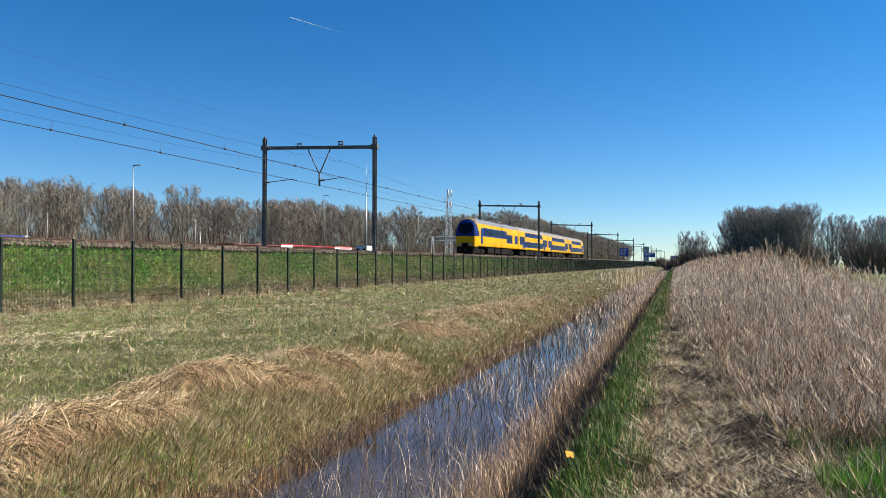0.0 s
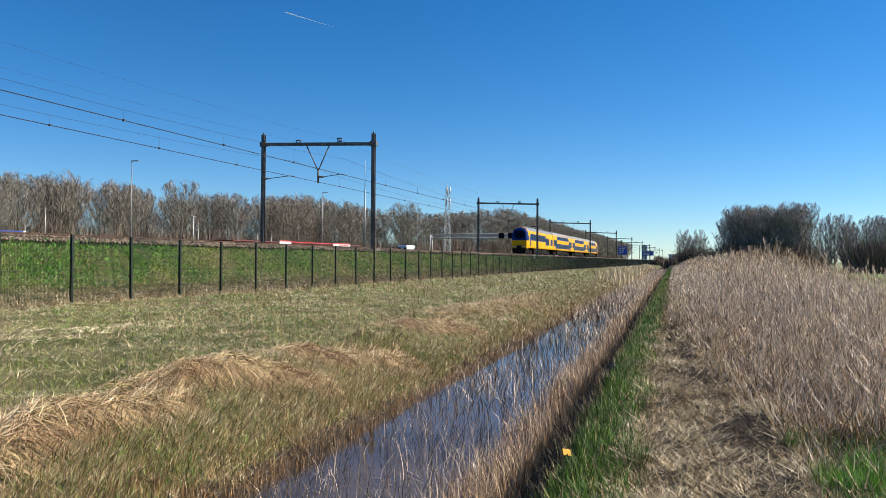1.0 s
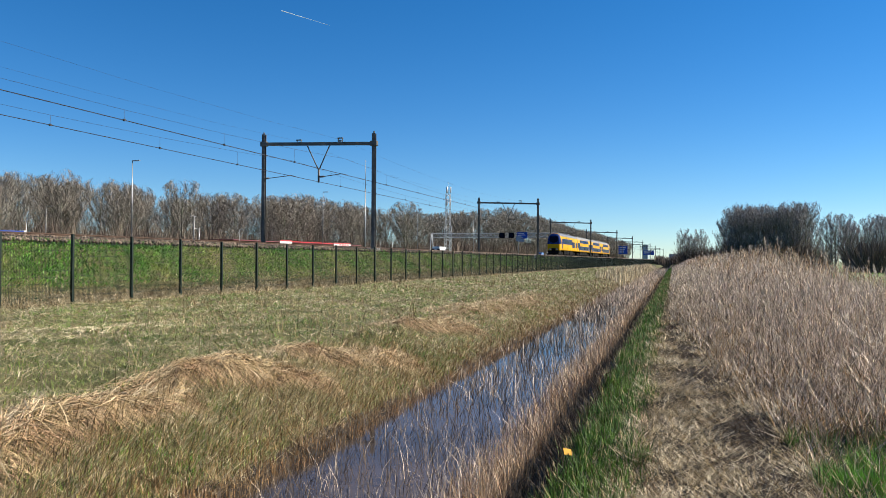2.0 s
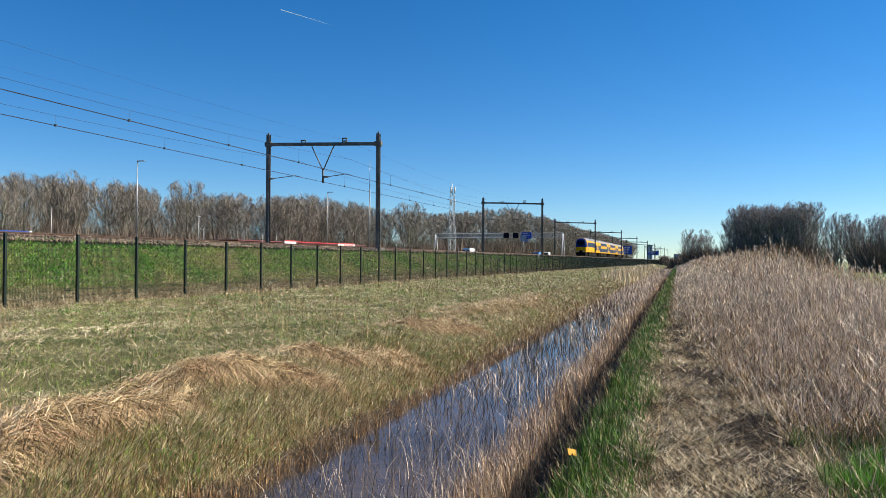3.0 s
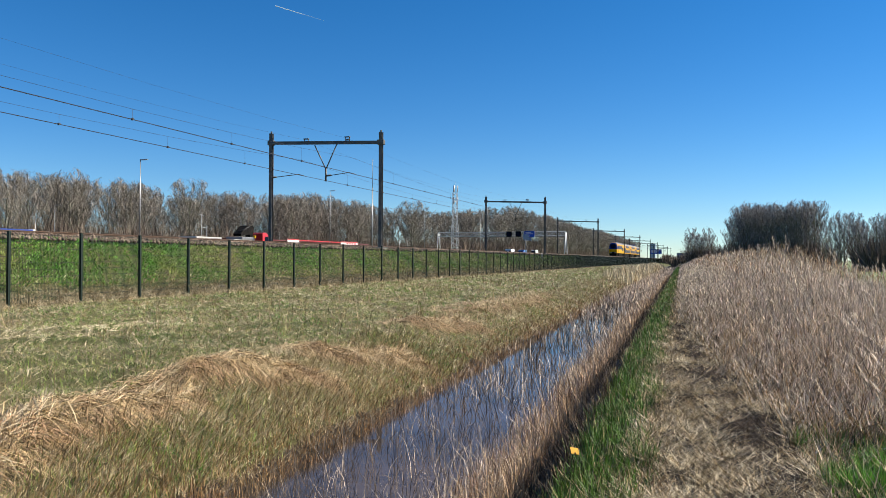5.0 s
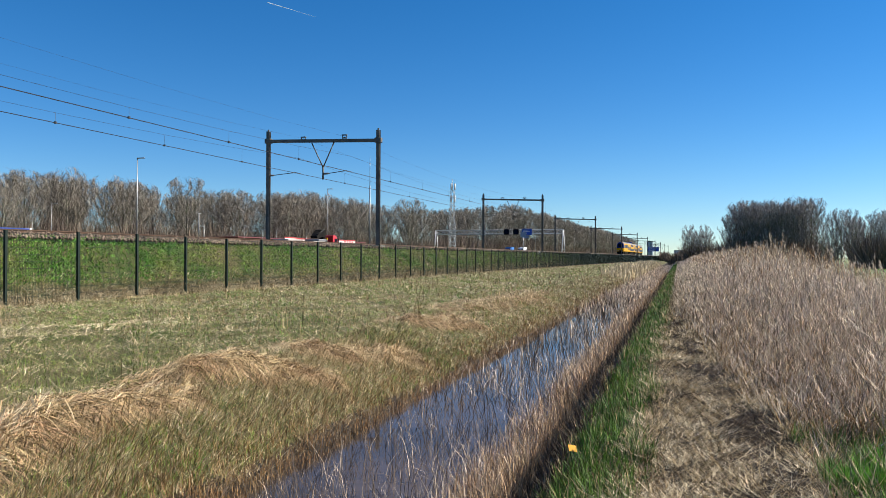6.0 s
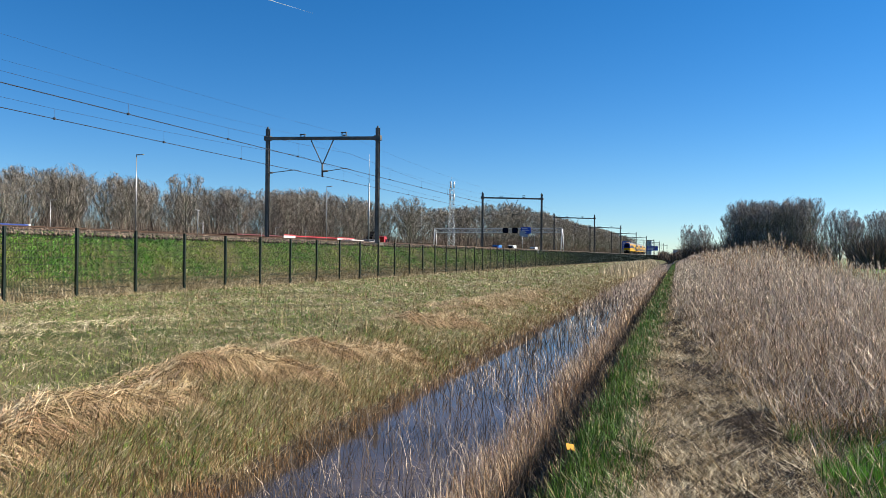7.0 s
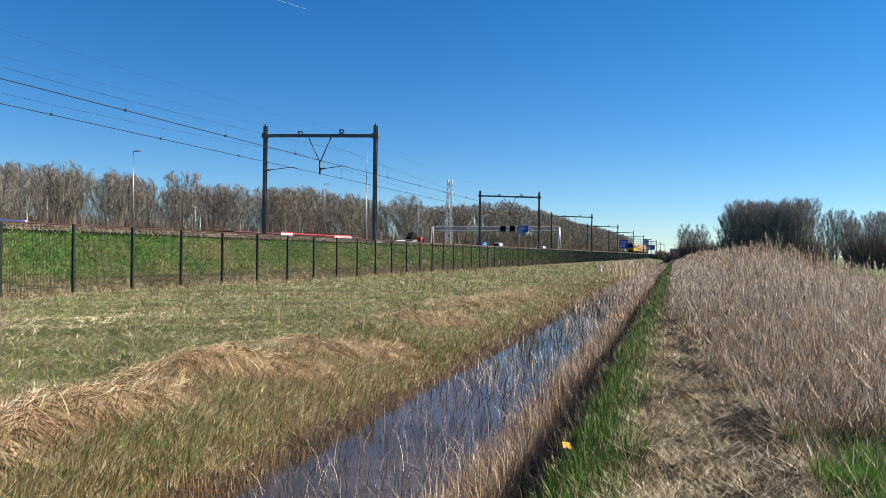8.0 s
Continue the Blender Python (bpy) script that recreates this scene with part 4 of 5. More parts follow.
# pasture beyond the reeds
sward("pasture_grass", 12000, 6.2, 30, 22, 150, (.08, .3), .02, (.1, .8), "dull_green", "rough pasture grass beyond the reeds")
sward("corner_grass", 5000, .95, 2.2, 4.6, 7.6, (.08, .24), .009, (.1, .8), "green", "green grass in the corner of the reed bed", thin=patchy(2.2, -.1, 4))
sward("corner_straw", 2500, .9, 2.3, 4.6, 7.6, (.1, .34), .008, (.5, .97), "straw", "broken reeds among green grass")


# coarser straw, dead stems and green clumps farther out in the field
def far_clumps(name, n, y0, y1, h, lean, material, label, keep=None):
    y = y0 * (y1 / y0) ** rng.random(n)
    x = rng.uniform(-17.3, -6.3, n) + shift(y) * .4
    ok = (x > -1.2 * y) & (x < shift(y) - 6.0)
    if keep is not None:
        ok &= keep(x, y, x)
    x, y = x[ok], y[ok]
    m = len(x)
    blades(name, on_ground(x, y), rng.uniform(h[0], h[1], m), widen(y, .010, .0009), rng.uniform(0, 6.28, m), rng.uniform(lean[0], lean[1], m), M[material], label=label, short=True)


far_clumps("field_straw", 26000, 11, 120, (.10, .34), (.9, .99), "pale_straw", "bleached straw lying on the mown field", patchy(.45, -.05, 7))
far_clumps("field_grass", 40000, 12, 150, (.05, .14), (.2, .85), "weed", "green grass clumps in the mown field", patchy(.5, .05, 3))
far_clumps("field_straw", 7000, 11, 120, (.1, .3), (.3, .9), "brown_stalk", "brown dead stems in the mown field", patchy(.8, .25, 9))
sward("bank_straw", 4000, -6.6, -4.3, 3.6, 90, (.08, .3), .009, (.4, .95), "brown_stalk", "brown dead stems on the ditch bank", thin=patchy(1.3, .0, 2))


# the same growth around and behind the viewpoint
def behind(name, n, v0, v1, y0, y1, h, w, lean, material, label, floor=None):
    y, v = rng.uniform(y0, y1, n), rng.uniform(v0, v1, n)
    x = v + shift(y)
    ok = (np.hypot(x, y) > 1.1) | (np.abs(x) > 1.0)
    x, y = x[ok], y[ok]
    m = len(x)
    p = on_ground(x, y)
    if floor is not None:
        p[:, 2] = np.maximum(p[:, 2], floor)
    blades(name, p, rng.uniform(h[0], h[1], m), np.full(m, w), rng.uniform(0, 6.28, m), rng.uniform(lean[0], lean[1], m), M[material], label=label)


behind("verge_grass", 6000, -1.25, -.36, -14, 4.0, (.08, .24), .012, (.1, .8), "green", "lush green grass on the verge of the ditch")
behind("path_straw", 9000, -.5, 1.8, -14, 4.4, (.12, .4), .012, (.88, .98), "pale_straw", "flattened bleached straw on the trodden path")
behind("field_straw", 9000, -17.4, -4.4, -14, 5.0, (.12, .4), .014, (.8, .98), "pale_straw", "bleached straw lying on the mown field")
behind("field_grass", 12000, -17.4, -4.4, -14, 5.0, (.06, .2), .014, (.1, .7), "dull_green", "short green grass of the mown field")
behind("ditch_reeds", 1600, -2.3, -1.6, -14, 4.2, (.15, .6), .011, (.05, .6), "reed", "dead tan reeds leaning over the ditch", WATER_Z - .1)
behind("reeds", 7000, 2.0, 7.0, -14, 5.0, (.4, 1.1), .010, (.0, .4), "reed", "dense dead reeds beside the trodden path")
# farther along, the ditch is choked with reeds
sward("ditch_reeds", 7500, -4.2, -1.5, 27, 220, (.2, .62), .010, (.05, .5), "reed", "dead reeds choking the far ditch", floor=WATER_Z - .1, thin=lambda x, y, v: rng.random(len(x)) < np.clip((y - 24) / 30, 0, 1))


SWATHES = (
    [(-5.5, 3.9), (-5.9, 5.0), (-6.2, 6.0), (-6.2, 7.0), (-6.1, 8.0)],
    [(-6.6, 7.6), (-6.4, 8.8), (-6.1, 9.8), (-5.6, 10.9)],
    [(-6.7, 11.3), (-6.2, 12.4), (-5.8, 13.6), (-5.6, 14.6)],
    [(-6.9, 16.6), (-6.4, 18.4), (-5.9, 20.6)],
    [(-7.4, 21.0), (-7.0, 25.0), (-6.9, 30.0), (-7.2, 36.0)],
)
LABEL = "mown reeds combed into a drooping swathe on the bank"
for path, n, half in zip(SWATHES, (2000, 1700, 1600, 1500, 2200), (.28, .28, .32, .5, .7)):
    build_heap(path, n, half, .13, .6, .1, "straw", LABEL)
    build_heap(path, n // 4, half * .8, .14, .7, .03, "pale_straw", LABEL)
    build_heap(path, int(n * .8), half, .12, .45, .4, "rose_straw", LABEL)
    # lowest strands near black, painting the shaded gaps between the locks
    build_heap(path, n // 3, half, .05, .3, .3, "dark_shade_stalk", LABEL)
    build_heap(path, n // 4, half, .12, .42, .95, "straw", LABEL)
build_heap([(-11.0, 9.0), (-11.6, 12.0), (-11.0, 15.0)], 500, .8, .05, .4, .0, "pale_straw", "thin row of bleached mown straw in the field")

# bright grass tufts
def tuft(x, y, n, r, h, material, label):
    an, rr = rng.uniform(0, 6.28, n), r * np.sqrt(rng.random(n))
    px, py = x + rr * np.cos(an), y + rr * np.sin(an)
    blades("grass_tuft", on_ground(px, py), rng.uniform(.4, 1, n) * h, np.full(n, .008), an, rng.uniform(.15, .75, n), M[material], label=label, short=True)


for x, y, n, r, h in ((1.16, 5.95, 2400, .28, .20), (1.5, 6.4, 1600, .40, .18), (1.3, 5.3, 1200, .35, .16), (1.9, 8.2, 500, .5, .22), (-5.0, 6.6, 350, .25, .1), (-4.9, 7.6, 250, .22, .1), (-5.0, 12.5, 300, .4, .1), (-5.4, 15.0, 300, .4, .1)):
    tuft(x, y, n, r, h, "weed", "bright green grass tuft among dead reeds")

# ---------------------------------------------------------------- things by the ditch
def build_marker():
    m = thing("marker_flag", "small orange-yellow plastic marker in the green verge", "marker", pose(-.91, 6.02, float(ground_z(-.91, 6.02)) - .02, -48, 0, 24))
    part("stake", tube(B(), (0, 0, -.05), (0, 0, .16), .004, n=6), M["under"], m)
    bm = B()
    loft(bm, [[(-.032, 0, .15), (.032, .008, .145), (.036, .012, .205), (-.03, .004, .215)], [(-.032, .004, .15), (.032, .012, .145), (.036, .016, .205), (-.03, .008, .215)]])
    part("plate", bm, M["orange"], m)


build_marker()


def build_track_marker(y):
    m = thing("track_marker", "small white marker post on the railway bank", "marker", pose(-20.9, y, float(ground_z(-20.9, y))))
    part("post", box(B(), -.05, .05, -.05, .05, -.1, .25), M["grey_paint"], m)
    part("reflector", box(B(), -.12, .12, -.07, -.05, .2, .62, .01), M["white_paint"], m)


build_track_marker(104.0)

# ---------------------------------------------------------------- motorway
def lamp_post(x, y, top, base, arm=0.0, group="motorway lamp posts"):
    p = thing("street_lamp", "tall slim grey motorway lamp post", "lamp post", pose(x, y, base), group)
    h = top - base
    part("pole", tube(B(), (0, 0, 0), (0, 0, h), .062, .04, n=10), M["galv"], p)
    bm = B()
    for s in ((-1, 1) if arm == 0 else (1,)):
        box(bm, min(0, s * (.75 + arm)), max(0, s * (.75 + arm)), -.12, .12, h - .01, h + .09, .03)
    part("lantern", bm, M["galv"], p)
    part("footing", box(B(), -.25, .25, -.25, .25, -.4, .08), M["concrete"], p)


for x, y, top in ((-57, 66.6, 12.0), (-57, 110.6, 12.45), (-57, 155, 12.5), (-57, 199, 12.5), (-57, 276, 12.5), (-57, 322, 12.5), (-57, 368, 12.5)):
    lamp_post(x, y, top, 2.05, .2)
for x, y, top in ((-86, 83.4, 8.8), (-88, 82.0, 7.0), (-86, 131, 7.4), (-88, 141, 7.2), (-90, 150, 7.4), (-88, 160, 7), (-86, 203, 7.2), (-86, 212, 7.2), (-87, 221, 7.2)):
    lamp_post(x, y, top, float(ground_z(x, y)), .3, "service area lamp posts")


def build_goal_sign():
    s = thing("height_gauge", "pale steel double-post frame beside the service area", "gauge frame", pose(-84, 113.8, 2.0))
    for y in (0, 1.5):
        part("post", tube(B(), (0, y, 0), (0, y, 7.1 if y == 0 else 5.2), .08, n=8), M["galv"], s)
    part("crossbar", tube(B(), (0, 0, 4.9), (0, 1.5, 4.9), .06, n=8), M["galv"], s)
    part("arm", tube(B(), (0, -.9, 7.2), (0, .6, 7.1), .07, n=8), M["galv"], s)


build_goal_sign()


def build_antenna():
    a_ = thing("radio_mast", "slender pale radio mast beside the railway", "mast", pose(-33.5, 74.8, 1.2))
    part("pole", tube(B(), (0, 0, 0), (0, 0, 8.0), .09, .06, n=8), M["galv"], a_)
    part("whip", tube(B(), (0, 0, 8.0), (0, 0, 11.1), .035, .02, n=6), M["galv"], a_)
    part("footing", box(B(), -.3, .3, -.3, .3, -.3, .15), M["concrete"], a_)


build_antenna()


def lattice(bm, p, q, w, n, r):
    """A braced beam between p and q."""
    p, q = Vector(p), Vector(q)
    d = q - p
    up = Vector((0, 0, 1)) if abs(d.normalized().z) < .9 else Vector((0, 1, 0))
    u = d.cross(up).normalized() * w / 2
    v = d.cross(u).normalized() * w / 2
    cs = (u + v, u - v, -u - v, -u + v)
    for c in cs:
        tube(bm, p + c, q + c, r, n=4)
    for k in range(n):
        a_, b_ = p + d * k / n, p + d * (k + 1) / n
        for i in range(4):
            c0, c1 = (cs[i], cs[(i + 1) % 4]) if k % 2 else (cs[(i + 1) % 4], cs[i])
            tube(bm, a_ + c0, b_ + c1, r * .75, n=3, caps=False)
    return bm


def build_gantry():
    g = thing("sign_gantry", "galvanised lattice sign gantry spanning the motorway", "sign gantry", pose(0, 248, 0))
    part("truss", lattice(B(), (-86, 0, 9.9), (-42, 0, 9.9), 1.35, 24, .14), M["pale_steel"], g)
    for x, z in ((-86, 10.7), (-42, 10.4)):
        bm = B()
        for s in (-1.1, 1.1):
            tube(bm, (x + s * .3, s, 1.7), (x, s * .45, z), .17, n=8)
        tube(bm, (x, -.8, 4), (x, .8, 4), .08, n=6)
        part("leg", bm, M["white_paint"], g)
    for x in (-60.8, -57.6):
        b = part("matrix_sign", box(B(), x - .95, x + .95, -1.15, -.75, 9.0, 10.8, .08), M["under"], g, "black electronic lane sign")
        part("display", box(B(), x - .7, x + .7, -1.175, -1.148, 9.2, 10.7), M["glass"], b)
    b = part("direction_sign", box(B(), -55.6, -52.2, -1.15, -1.0, 8.8, 10.9, .05), M["sign_blue"], g, "blue direction sign with white bars")
    for x0, x1, z in ((-55.2, -53.4, 10.35), (-55.2, -52.8, 9.85)):
        part("legend_bar", box(B(), x0, x1, -1.165, -1.148, z, z + .2), M["white_paint"], b)
    bm = B()
    bm.faces.new([bm.verts.new((-54.2 + x, -1.165, 9.0 + z)) for x, z in ((0, 0), (.25, .5), (.5, 0), (.25, .15))])
    bmesh.ops.solidify(bm, geom=bm.faces, thickness=.01)
    part("arrow", bm, M["white_paint"], b)
    part("distance_plate", box(B(), -55.6, -53.2, -1.15, -1.02, 7.75, 8.6, .04), M["haze_wall"], g, "pale blue lower plate")


build_gantry()


def build_sign_post():
    s = thing("rail_sign", "blue and white sign plate on a slim post by the railway", "sign", pose(-33, 147.9, 1.2))
    part("post", tube(B(), (0, 0, 0), (0, 0, 5.4), .06, n=8), M["galv"], s)
    part("plate", box(B(), -.55, .55, -.09, -.06, 4.3, 5.3, .02), M["haze_wall"], s)


build_sign_post()


def blue_sign(x, y, w, z0, z1):
    s = thing("motorway_sign", "large blue motorway direction sign on posts", "road sign", pose(x, y, 0), "motorway signs")
    for k in (-.35, .35):
        part("post", tube(B(), (k * w, .12, 1.5), (k * w, .12, z1), .12, n=8), M["galv"], s)
    pl = part("plate", box(B(), -w / 2, w / 2, -.05, .05, z0, z1, .03), M["sign_blue"], s)
    for k in range(3):
        z = z0 + (z1 - z0) * (.2 + .26 * k)
        part("legend_bar", box(B(), -w * .38, w * (.1 + .1 * k), -.065, -.048, z, z + (z1 - z0) * .12), M["white_paint"], pl)


blue_sign(-40.5, 468, 5.2, 5.6, 10.6)
blue_sign(-44, 800, 11.5, 7.5, 12.2)


def build_tower():
    t = thing("telecom_tower", "slender galvanised lattice telecom tower with antennas", "telecom tower", pose(-84, 260, 1.9))
    bm = B()
    lattice(bm, (0, 0, -.2), (0, 0, 12), 1.9, 8, .12)
    lattice(bm, (0, 0, 12), (0, 0, 23.5), 1.4, 9, .085)
    part("lattice_shaft", bm, M["pale_steel"], t)
    part("top_pole", tube(B(), (0, 0, 23), (0, 0, 27.6), .1, .06), M["galv"], t)
    for z in (20.5, 24.8):
        for k in range(3):
            a_ = k * 2.09 + .4
            bm = B()
            tube(bm, (.85 * math.cos(a_), .85 * math.sin(a_), z - 1.1), (.85 * math.cos(a_), .85 * math.sin(a_), z + 1.2), .26, n=6)
            tube(bm, (0, 0, z), (.85 * math.cos(a_), .85 * math.sin(a_), z), .05, n=5)
            part("panel_antenna", bm, M["white_paint"], t)
    part("equipment_cabinet", box(B(), 1.2, 3.0, -1, 1, -.2, 2.2, .05), M["grey_paint"], t)


build_tower()


def build_station():
    s = thing("filling_station", "filling station canopy with a red fascia and white panels", "filling station", pose(-92, 118, float(ground_z(-90, 150)) - .1))
    base = 0.0
    part("canopy", box(B(), -5, 4, 14, 76, 3.6, 3.85, .05), M["dark_red"], s)
    part("fascia", box(B(), 4.0, 4.12, 31.8, 68.5, 3.85, 4.05), M["red_paint"], s)
    for y0, y1 in ((31.8, 37.0), (58.5, 68.5)):
        pn = part("name_panel", box(B(), 4.12, 4.24, y0, y1, 3.35, 4.2, .02), M["white_paint"], s, "white fascia panel with red bars")
        part("stripe", box(B(), 4.24, 4.26, y0, y1, 3.95, 4.2), M["red_paint"], pn)
        if y0 > 50:
            for k in range(4):
                part("letter_bar", box(B(), 4.24, 4.26, y0 + 3.2 + k * 1.5, y0 + 4.2 + k * 1.5, 3.55, 3.85), M["red_paint"], pn)
    for k in range(1, 7):
        part("column", tube(B(), (-.5, 6 + k * 10.7, 0), (-.5, 6 + k * 10.7, 3.6), .2, n=10), M["galv"], s)
    for k in range(4):
        pump = part("fuel_pump", box(B(), -1.3, -.6, 20 + k * 10.7, 21.2 + k * 10.7, 0, 1.7, .05), M["grey_paint"], s)
        part("pump_display", box(B(), -.6, -.57, 20.2 + k * 10.7, 21.0 + k * 10.7, 1.1, 1.55), M["glass"], pump)


build_station()


def build_guard_rail(x):
    g = thing("guard_rail", "long galvanised steel guard rail along the motorway", "guard rail", pose(x, 0, 2.0), "motorway guard rails")
    bm = B()
    prof = [(-.04, .5), (.02, .56), (-.02, .62), (.02, .70), (-.04, .76), (-.06, .76), (-.06, .5)]
    loft(bm, [[(a_, y, z) for a_, z in prof] for y in (0, 200, 420)])
    part("beam", bm, M["galv"], g)
    bm = B()
    box(bm, -.05, .05, -.05, .05, -.3, .72)
    p0 = part("post", bm, M["galv"], g)
    for k in range(1, 100):
        shared("post", p0, g, pose(0, k * 4.2, 0))


for x in (-44.6, -57.5, -56.4):
    build_guard_rail(x)


# ---------------------------------------------------------------- vehicles (built facing +y, origin on the road)
def add_wheels(v, ys, track, r, width=.24):
    for y in ys:
        for s in (-1, 1):
            w = part("wheel", tube(B(), (s * track - width / 2, y, r), (s * track + width / 2, y, r), r, n=16), M["rubber"], v)
            part("rim", tube(B(), (s * (track + width / 2) - .02, y, r), (s * (track + width / 2) + .02, y, r), r * .58, n=12), M["galv"], w)


def profile_body(name, prof, half, material, v, inset=.14, z_in=1.0):
    """A body from a side outline (y, z), drawn in above z_in."""
    bm = B()
    rings = []
    for s, k in ((-1, .93), (-.96, 1.0), (.96, 1.0), (1, .93)):
        rings.append([(s * (half - (inset * (z - z_in) if z > z_in else 0)), y if abs(s) < 1 else y * .99, z) for y, z in prof])
    loft(bm, rings)
    return part(name, bm, material, v)


def build_van(label, paint, long=5.4, high=2.35):
    v = thing("van", label, "van")
    h = high
    profile_body("body", [(-long / 2, .35), (-long / 2 - .02, h - .3), (-long / 2 + .15, h), (long * .2, h), (long * .3, h - .12), (long * .41, 1.25), (long * .49, 1.05), (long / 2, .7), (long / 2, .35)], .98, M[paint], v, .10)
    for s in (-1, 1):
        part("side_window", box(B(), min(s * .93, s * .955), max(s * .93, s * .955), long * .18, long * .33, 1.3, h - .4, .01), M["glass"], v)
    bm = B()
    loft(bm, [[(-.78, long * .315, h - .2), (.78, long * .315, h - .2), (.82, long * .408, 1.32), (-.82, long * .408, 1.32)], [(-.78, long * .322, h - .19), (.78, long * .322, h - .19), (.82, long * .415, 1.33), (-.82, long * .415, 1.33)]])
    part("windscreen", bm, M["glass"], v)
    for s in (-.6, .6):
        part("rear_window", box(B(), s - .3, s + .3, -long / 2 - .035, -long / 2 - .005, 1.3, h - .45, .01), M["glass"], v)
        part("tail_light", box(B(), s * 1.45 - .07, s * 1.45 + .07, -long / 2 - .03, -long / 2, .9, 1.3), M["tail_lamp"], v)
        part("headlight", box(B(), s * 1.2 - .16, s * 1.2 + .16, long * .485, long * .505, .72, .95), M["clear_lamp"], v)
    part("bumper", box(B(), -.95, .95, -long / 2 - .08, -long / 2 + .1, .32, .55, .03), M["grey_paint"], v)
    add_wheels(v, (-long * .3, long * .33), .82, .34)
    return v


def build_car(label, paint):
    v = thing("car", label, "car")
    profile_body("body", [(-2.15, .3), (-2.2, .75), (-2.05, 1.0), (-1.7, 1.38), (-.9, 1.47), (.1, 1.42), (.95, .98), (1.9, .82), (2.15, .6), (2.15, .3)], .89, M[paint], v, .32, .9)
    for s in (-1, 1):
        bm = B()
        loft(bm, [[(s * .80, -1.55, 1.0), (s * .80, .7, 1.0), (s * .725, .1, 1.34), (s * .725, -1.45, 1.34)], [(s * .875, -1.55, 1.0), (s * .875, .7, 1.0), (s * .77, .1, 1.34), (s * .77, -1.45, 1.34)]])
        part("side_window", bm, M["glass"], v)
        part("headlight", box(B(), s * .65 - .15, s * .65 + .15, 2.05, 2.17, .6, .75), M["clear_lamp"], v)
        part("tail_light", box(B(), s * .7 - .12, s * .7 + .12, -2.22, -2.12, .75, .9), M["tail_lamp"], v)
    bm = B()
    loft(bm, [[(-.66, .16, 1.36), (.66, .16, 1.36), (.78, .86, 1.02), (-.78, .86, 1.02)], [(-.66, .19, 1.4), (.66, .19, 1.4), (.78, .9, 1.05), (-.78, .9, 1.05)]])
    part("windscreen", bm, M["glass"], v)
    add_wheels(v, (-1.35, 1.35), .75, .32, .2)
    return v


def build_flatbed_lorry():
    v = thing("crane_lorry", "red flatbed lorry with a folded black loading crane and trailer", "lorry")
    # cab front at y = 0, the rest behind it
    cab = profile_body("cab", [(-1.4, .55), (-1.4, 2.6), (-1.25, 2.76), (-.5, 2.72), (-.1, 2.45), (0, 1.55), (0, .45), (-.5, .45)], 1.22, M["red_paint"], v, .04)
    for s in (-1, 1):
        part("side_window", box(B(), min(s * 1.17, s * 1.235), max(s * 1.17, s * 1.235), -.9, -.2, 1.65, 2.25, .02), M["glass"], cab)
        part("mirror", box(B(), s * 1.38 - .1, s * 1.38 + .1, -.15, .02, 1.6, 2.3, .03), M["rubber"], cab)
        part("headlight", box(B(), s * .95 - .18, s * .95 + .18, -.05, .03, .7, .95), M["clear_lamp"], cab)
    part("windscreen", box(B(), -1.02, 1.02, -.1, .01, 1.6, 2.45, .03), M["glass"], cab)
    part("chassis", box(B(), -.45, .45, -7.9, -.4, .55, .95), M["under"], v)
    part("tank", tube(B(), (.95, -4.2, .75), (.95, -2.8, .75), .33, n=12), M["galv"], v)
    # crane
    crane = part("crane", box(B(), -.35, .35, -3.0, -2.3, .9, 3.2, .05), M["under"], v, "folded black loading crane")
    bm = B()
    loft(bm, [[(x, y, z) for y, z in ((-2.4, 3.3), (-2.6, 3.62), (-3.9, 3.55), (-5.3, 2.5), (-5.2, 2.2), (-3.9, 2.4), (-2.6, 2.5))] for x in (-.55, .55)])
    part("folded_boom", bm, M["under"], crane)
    bm = B()
    for k in range(5):
        tube(bm, (-.5 + k * .25, -2.5 - .2 * k, 3.5), (-.5 + k * .25, -5.0, 2.6 + .06 * k), .09, n=6)
    part("hydraulic_ram", bm, M["rubber"], crane)
    part("control_box", box(B(), .5, .8, -2.6, -2.35, 2.0, 2.35, .03), M["yellow"], crane)
    part("bed", box(B(), -1.22, 1.22, -8.0, -3.2, 1.0, 1.18, .02), M["grey_paint"], v)
    part("pipe_load", box(B(), -1.15, 1.15, -5.9, -3.5, 1.765, 2.1, .06), M["grey_paint"], v, "grey crates on the lorry bed")
    part("headboard", box(B(), -1.15, 1.15, -3.4, -3.25, 1.15, 2.1, .02), M["galv"], v)
    for k in range(4):
        part("plank_stack", box(B(), -1.1, 1.1, -7.9 + k * .15, -3.5 - k * .1, 1.18 + k * .15, 1.31 + k * .15, .01), M["beam"], v, "pale stacked slabs")
    add_wheels(v, (-1.3, -5.6, -6.9), 1.02, .5, .32)
    # drawbar trailer
    tr = part("trailer", box(B(), -1.22, 1.22, -15.1, -9.4, 1.0, 1.2, .02), M["grey_paint"], v, "low trailer with pale slabs")
    part("drawbar", tube(B(), (0, -9.5, .8), (0, -7.8, .7), .08), M["under"], tr)
    for k in range(4):
        part("slab", box(B(), -1.15, 1.15, -15.0 + k * .1, -9.6 - k * .15, 1.2 + k * .18, 1.36 + k * .18, .015), M["beam"], tr)
    add_wheels(v, (-10.6, -13.0, -14.2), 1.02, .48, .32)
    return v


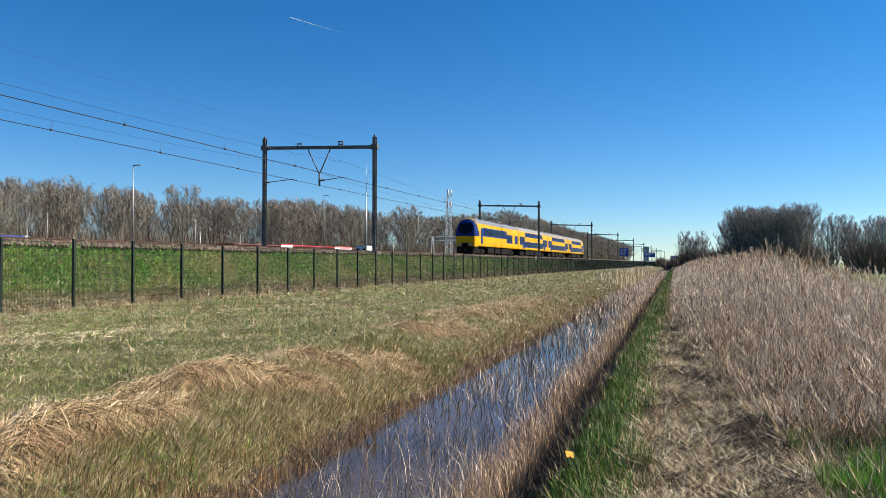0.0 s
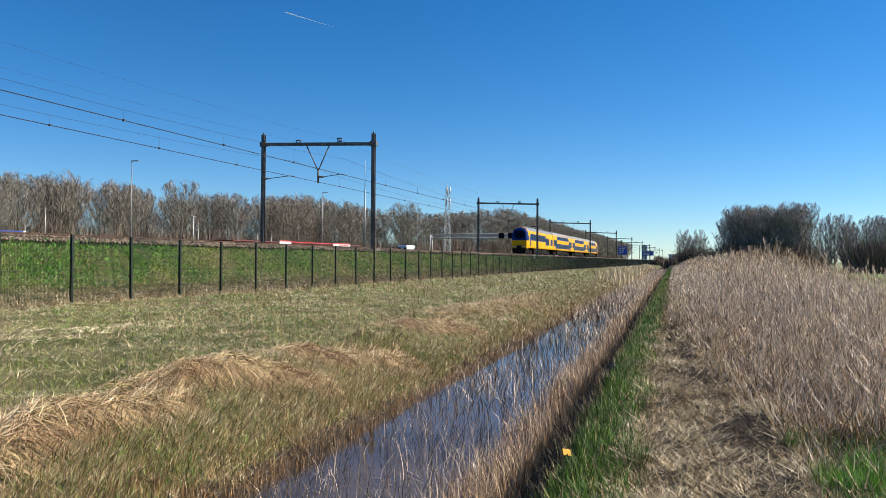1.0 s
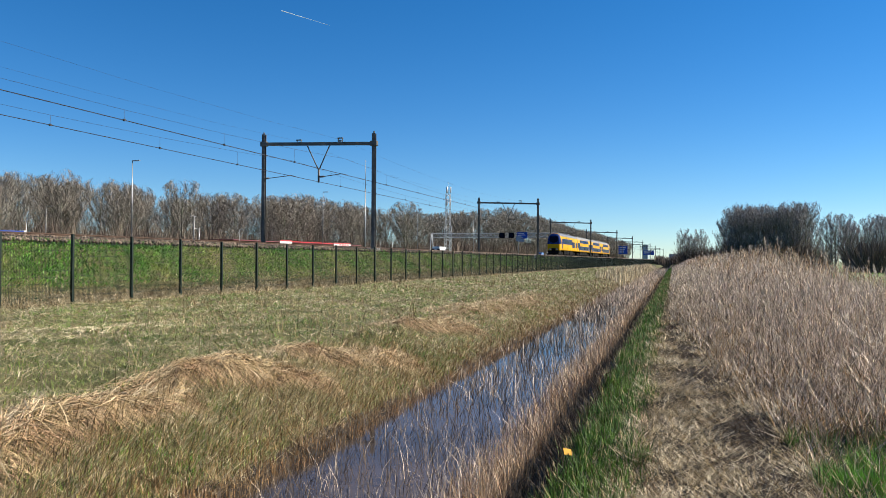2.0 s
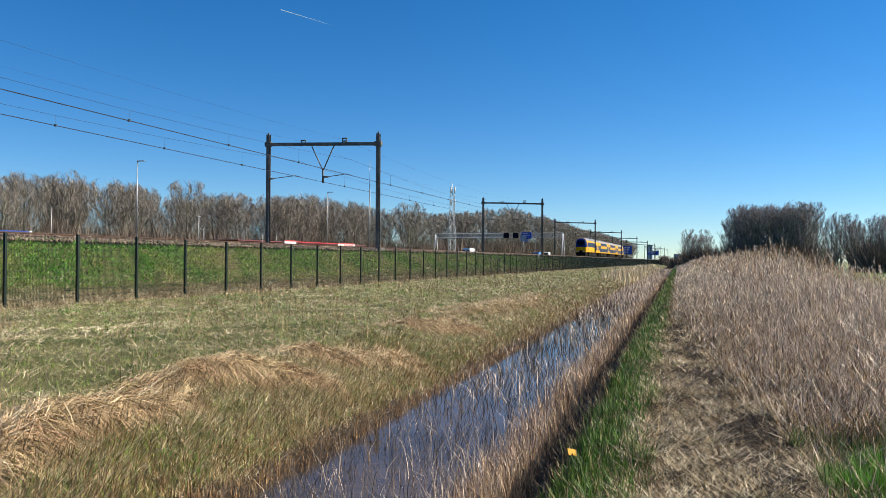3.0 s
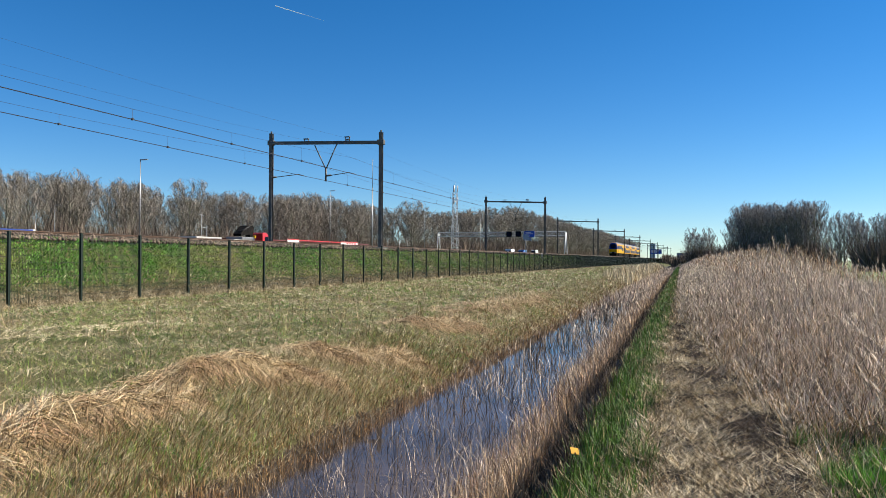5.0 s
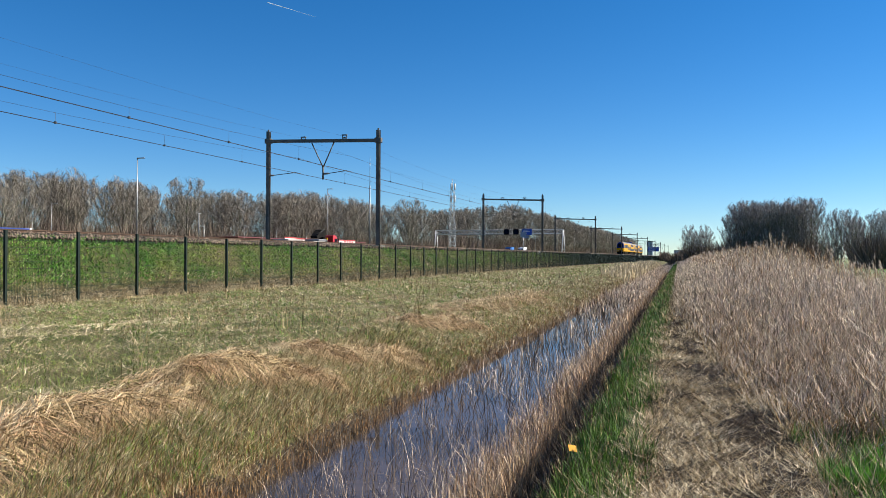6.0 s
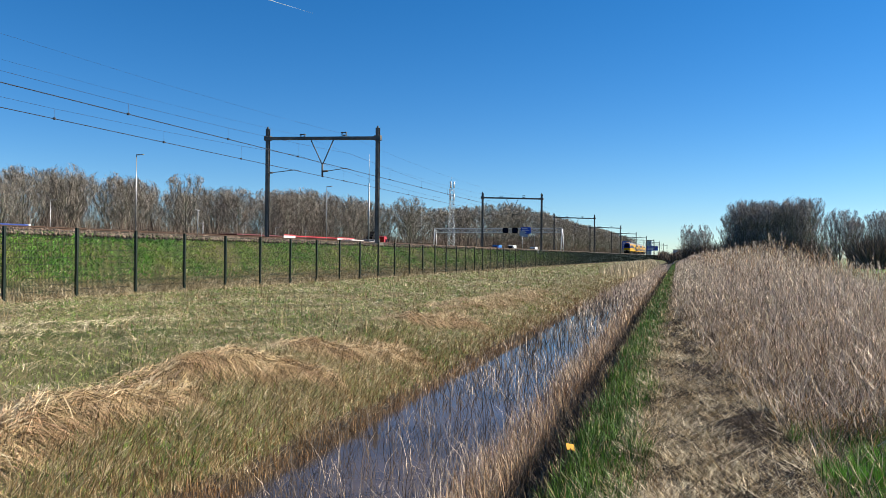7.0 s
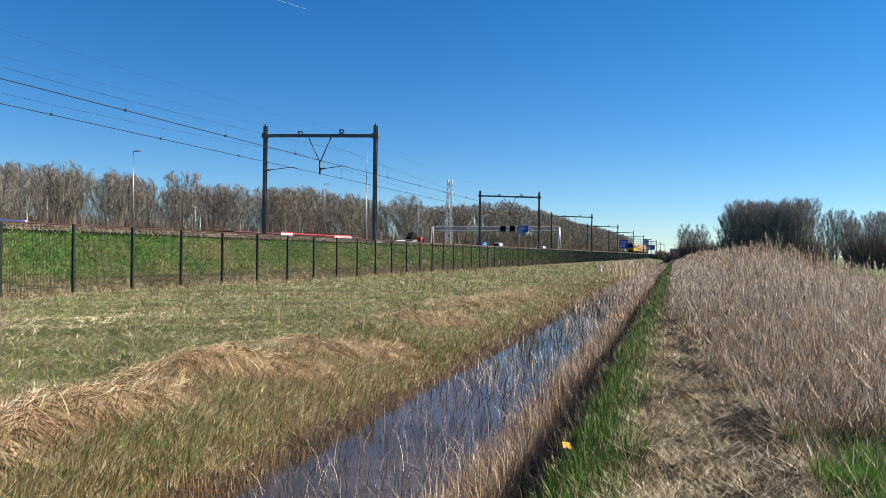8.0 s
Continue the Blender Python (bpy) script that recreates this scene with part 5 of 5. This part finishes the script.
def build_pickup():
    v = thing("pickup_truck", "light blue box lorry with a dark cab", "lorry")
    profile_body("cab", [(.9, .5), (.9, 2.1), (1.9, 2.15), (2.5, 1.3), (3.0, 1.1), (3.0, .45)], .98, M["blue_paint"], v, .06)
    part("windscreen", box(B(), -.8, .8, 2.2, 2.28, 1.35, 1.95, .02), M["glass"], v)
    part("box_body", box(B(), -1.05, 1.05, -3.0, .8, .75, 2.55, .04), M["sky_blue_paint"], v, "light blue box body")
    part("rear_door", box(B(), -.95, .95, -3.03, -3.0, .85, 2.45), M["blue_paint"], v)
    part("chassis", box(B(), -.5, .5, -2.9, 2.8, .4, .75), M["under"], v)
    add_wheels(v, (-1.9, 2.1), .88, .38)
    return v


def build_parked_trailer():
    v = thing("parked_lorry", "parked lorry trailer with a dark blue tarpaulin cover", "lorry trailer", pose(-86.5, 66.5, float(ground_z(-86.5, 70))))
    part("cover", box(B(), -1.25, 1.25, 0, 12.6, 1.0, 3.3, .06), M["blue_paint"], v)
    part("end_board", box(B(), -1.25, 1.25, 12.6, 12.95, 1.0, 3.35, .03), M["white_paint"], v)
    part("chassis", box(B(), -.5, .5, .3, 12.6, .6, 1.0), M["under"], v)
    add_wheels(v, (1.6, 2.9, 4.2, 11.5), 1.02, .48, .3)


build_parked_trailer()
lorry = build_flatbed_lorry()
van_away = build_van("white delivery van driving on the motorway", "white_paint", 5.6, 2.4)
van_near = build_van("white high-roofed van on the opposite carriageway", "white_paint", 6.6, 2.75)
pickup = build_pickup()
dark_car = build_car("dark grey car on the opposite carriageway", "grey_paint")


# ---------------------------------------------------------------- far distance and sky
def build_far_building(x, y, w, d, h, label):
    b = thing("office_building", label, "building", pose(x, y, 0), "far buildings")
    wall = part("wall", box(B(), -w / 2, w / 2, -d / 2, d / 2, 0, h), M["haze_wall"], b)
    part("roof", box(B(), -w / 2 - .3, w / 2 + .3, -d / 2 - .3, d / 2 + .3, h, h + .8), M["roof_tile"], b)
    n = max(3, int(h / 4))
    for k in range(n):
        # bands light grey instead of dark glass, the haze put into their colour
        part("window_band", box(B(), -w / 2 + 1, w / 2 - 1, -d / 2 - .05, -d / 2 + .05, 2 + k * h / n, 2 + (k + .22) * h / n), M["galv"], b)


build_far_building(-88, 1500, 10, 20, 31, "distant pale office block behind the motorway")
build_far_building(-30, 1700, 40, 20, 16, "distant low pale office block")
build_far_building(-5, 1750, 30, 20, 12, "distant low pale office block")


def build_contrail():
    c = tagged(new("contrail"), "thin white aircraft contrail in the blue sky", "contrail")
    m = surface("vapour", (.9, .92, .95), (.8, .84, .9), .02, 1.0, translucent=.5)
    n = 24
    bm = B()
    rings = []
    for k in range(n + 1):
        t = k / n
        r = .25 + 1.5 * (1 - t) ** 1.3
        cx = Vector((154 * t, 96.4 * t, -41.6 * t))
        rings.append([cx + Vector((r * .6 * math.sin(a_), 0, r * math.cos(a_))) for a_ in (0, 1.57, 3.14, 4.71)])
    loft(bm, rings)
    part("vapour_trail", bm, m, c)
    return c


contrail = build_contrail()


# ---------------------------------------------------------------- what moves
def motions():
    walk(train, [(t, pose(TRACKS[1], y, RAIL_Z)) for t, y in ((0, 94.9), (1.5, 144.6), (3, 194.6), (4.5, 245.5), (6, 296), (8, 363.5))])
    # with the train: away
    walk(lorry, [(t, pose(-54, -16.3 + 20.35 * t, 2.04)) for t in (0, 2, 4, 6, 8)])
    walk(van_away, [(t, pose(-52, 117 + 19.2 * t, 2.03)) for t in (0, 2, 4, 6, 8)])
    # opposite carriageway: towards the camera
    walk(pickup, [(t, pose(-61, 345 - 15.6 * t, 2.35, 0, 0, 180)) for t in (0, 2, 4, 6, 8)])
    walk(van_near, [(t, pose(-61, 367 - 15.7 * t, 2.35, 0, 0, 180)) for t in (0, 2, 4, 6, 8)])
    walk(dark_car, [(t, pose(-61, 418 - 13.6 * t, 2.35, 0, 0, 180)) for t in (0, 2, 4, 6, 8)])
    walk(contrail, [(t, pose(-1420.7 - 13.1 * t, 2480.5 - 9.1 * t, 912.1 + 3.3 * t)) for t in (0, 4, 8)])


motions()
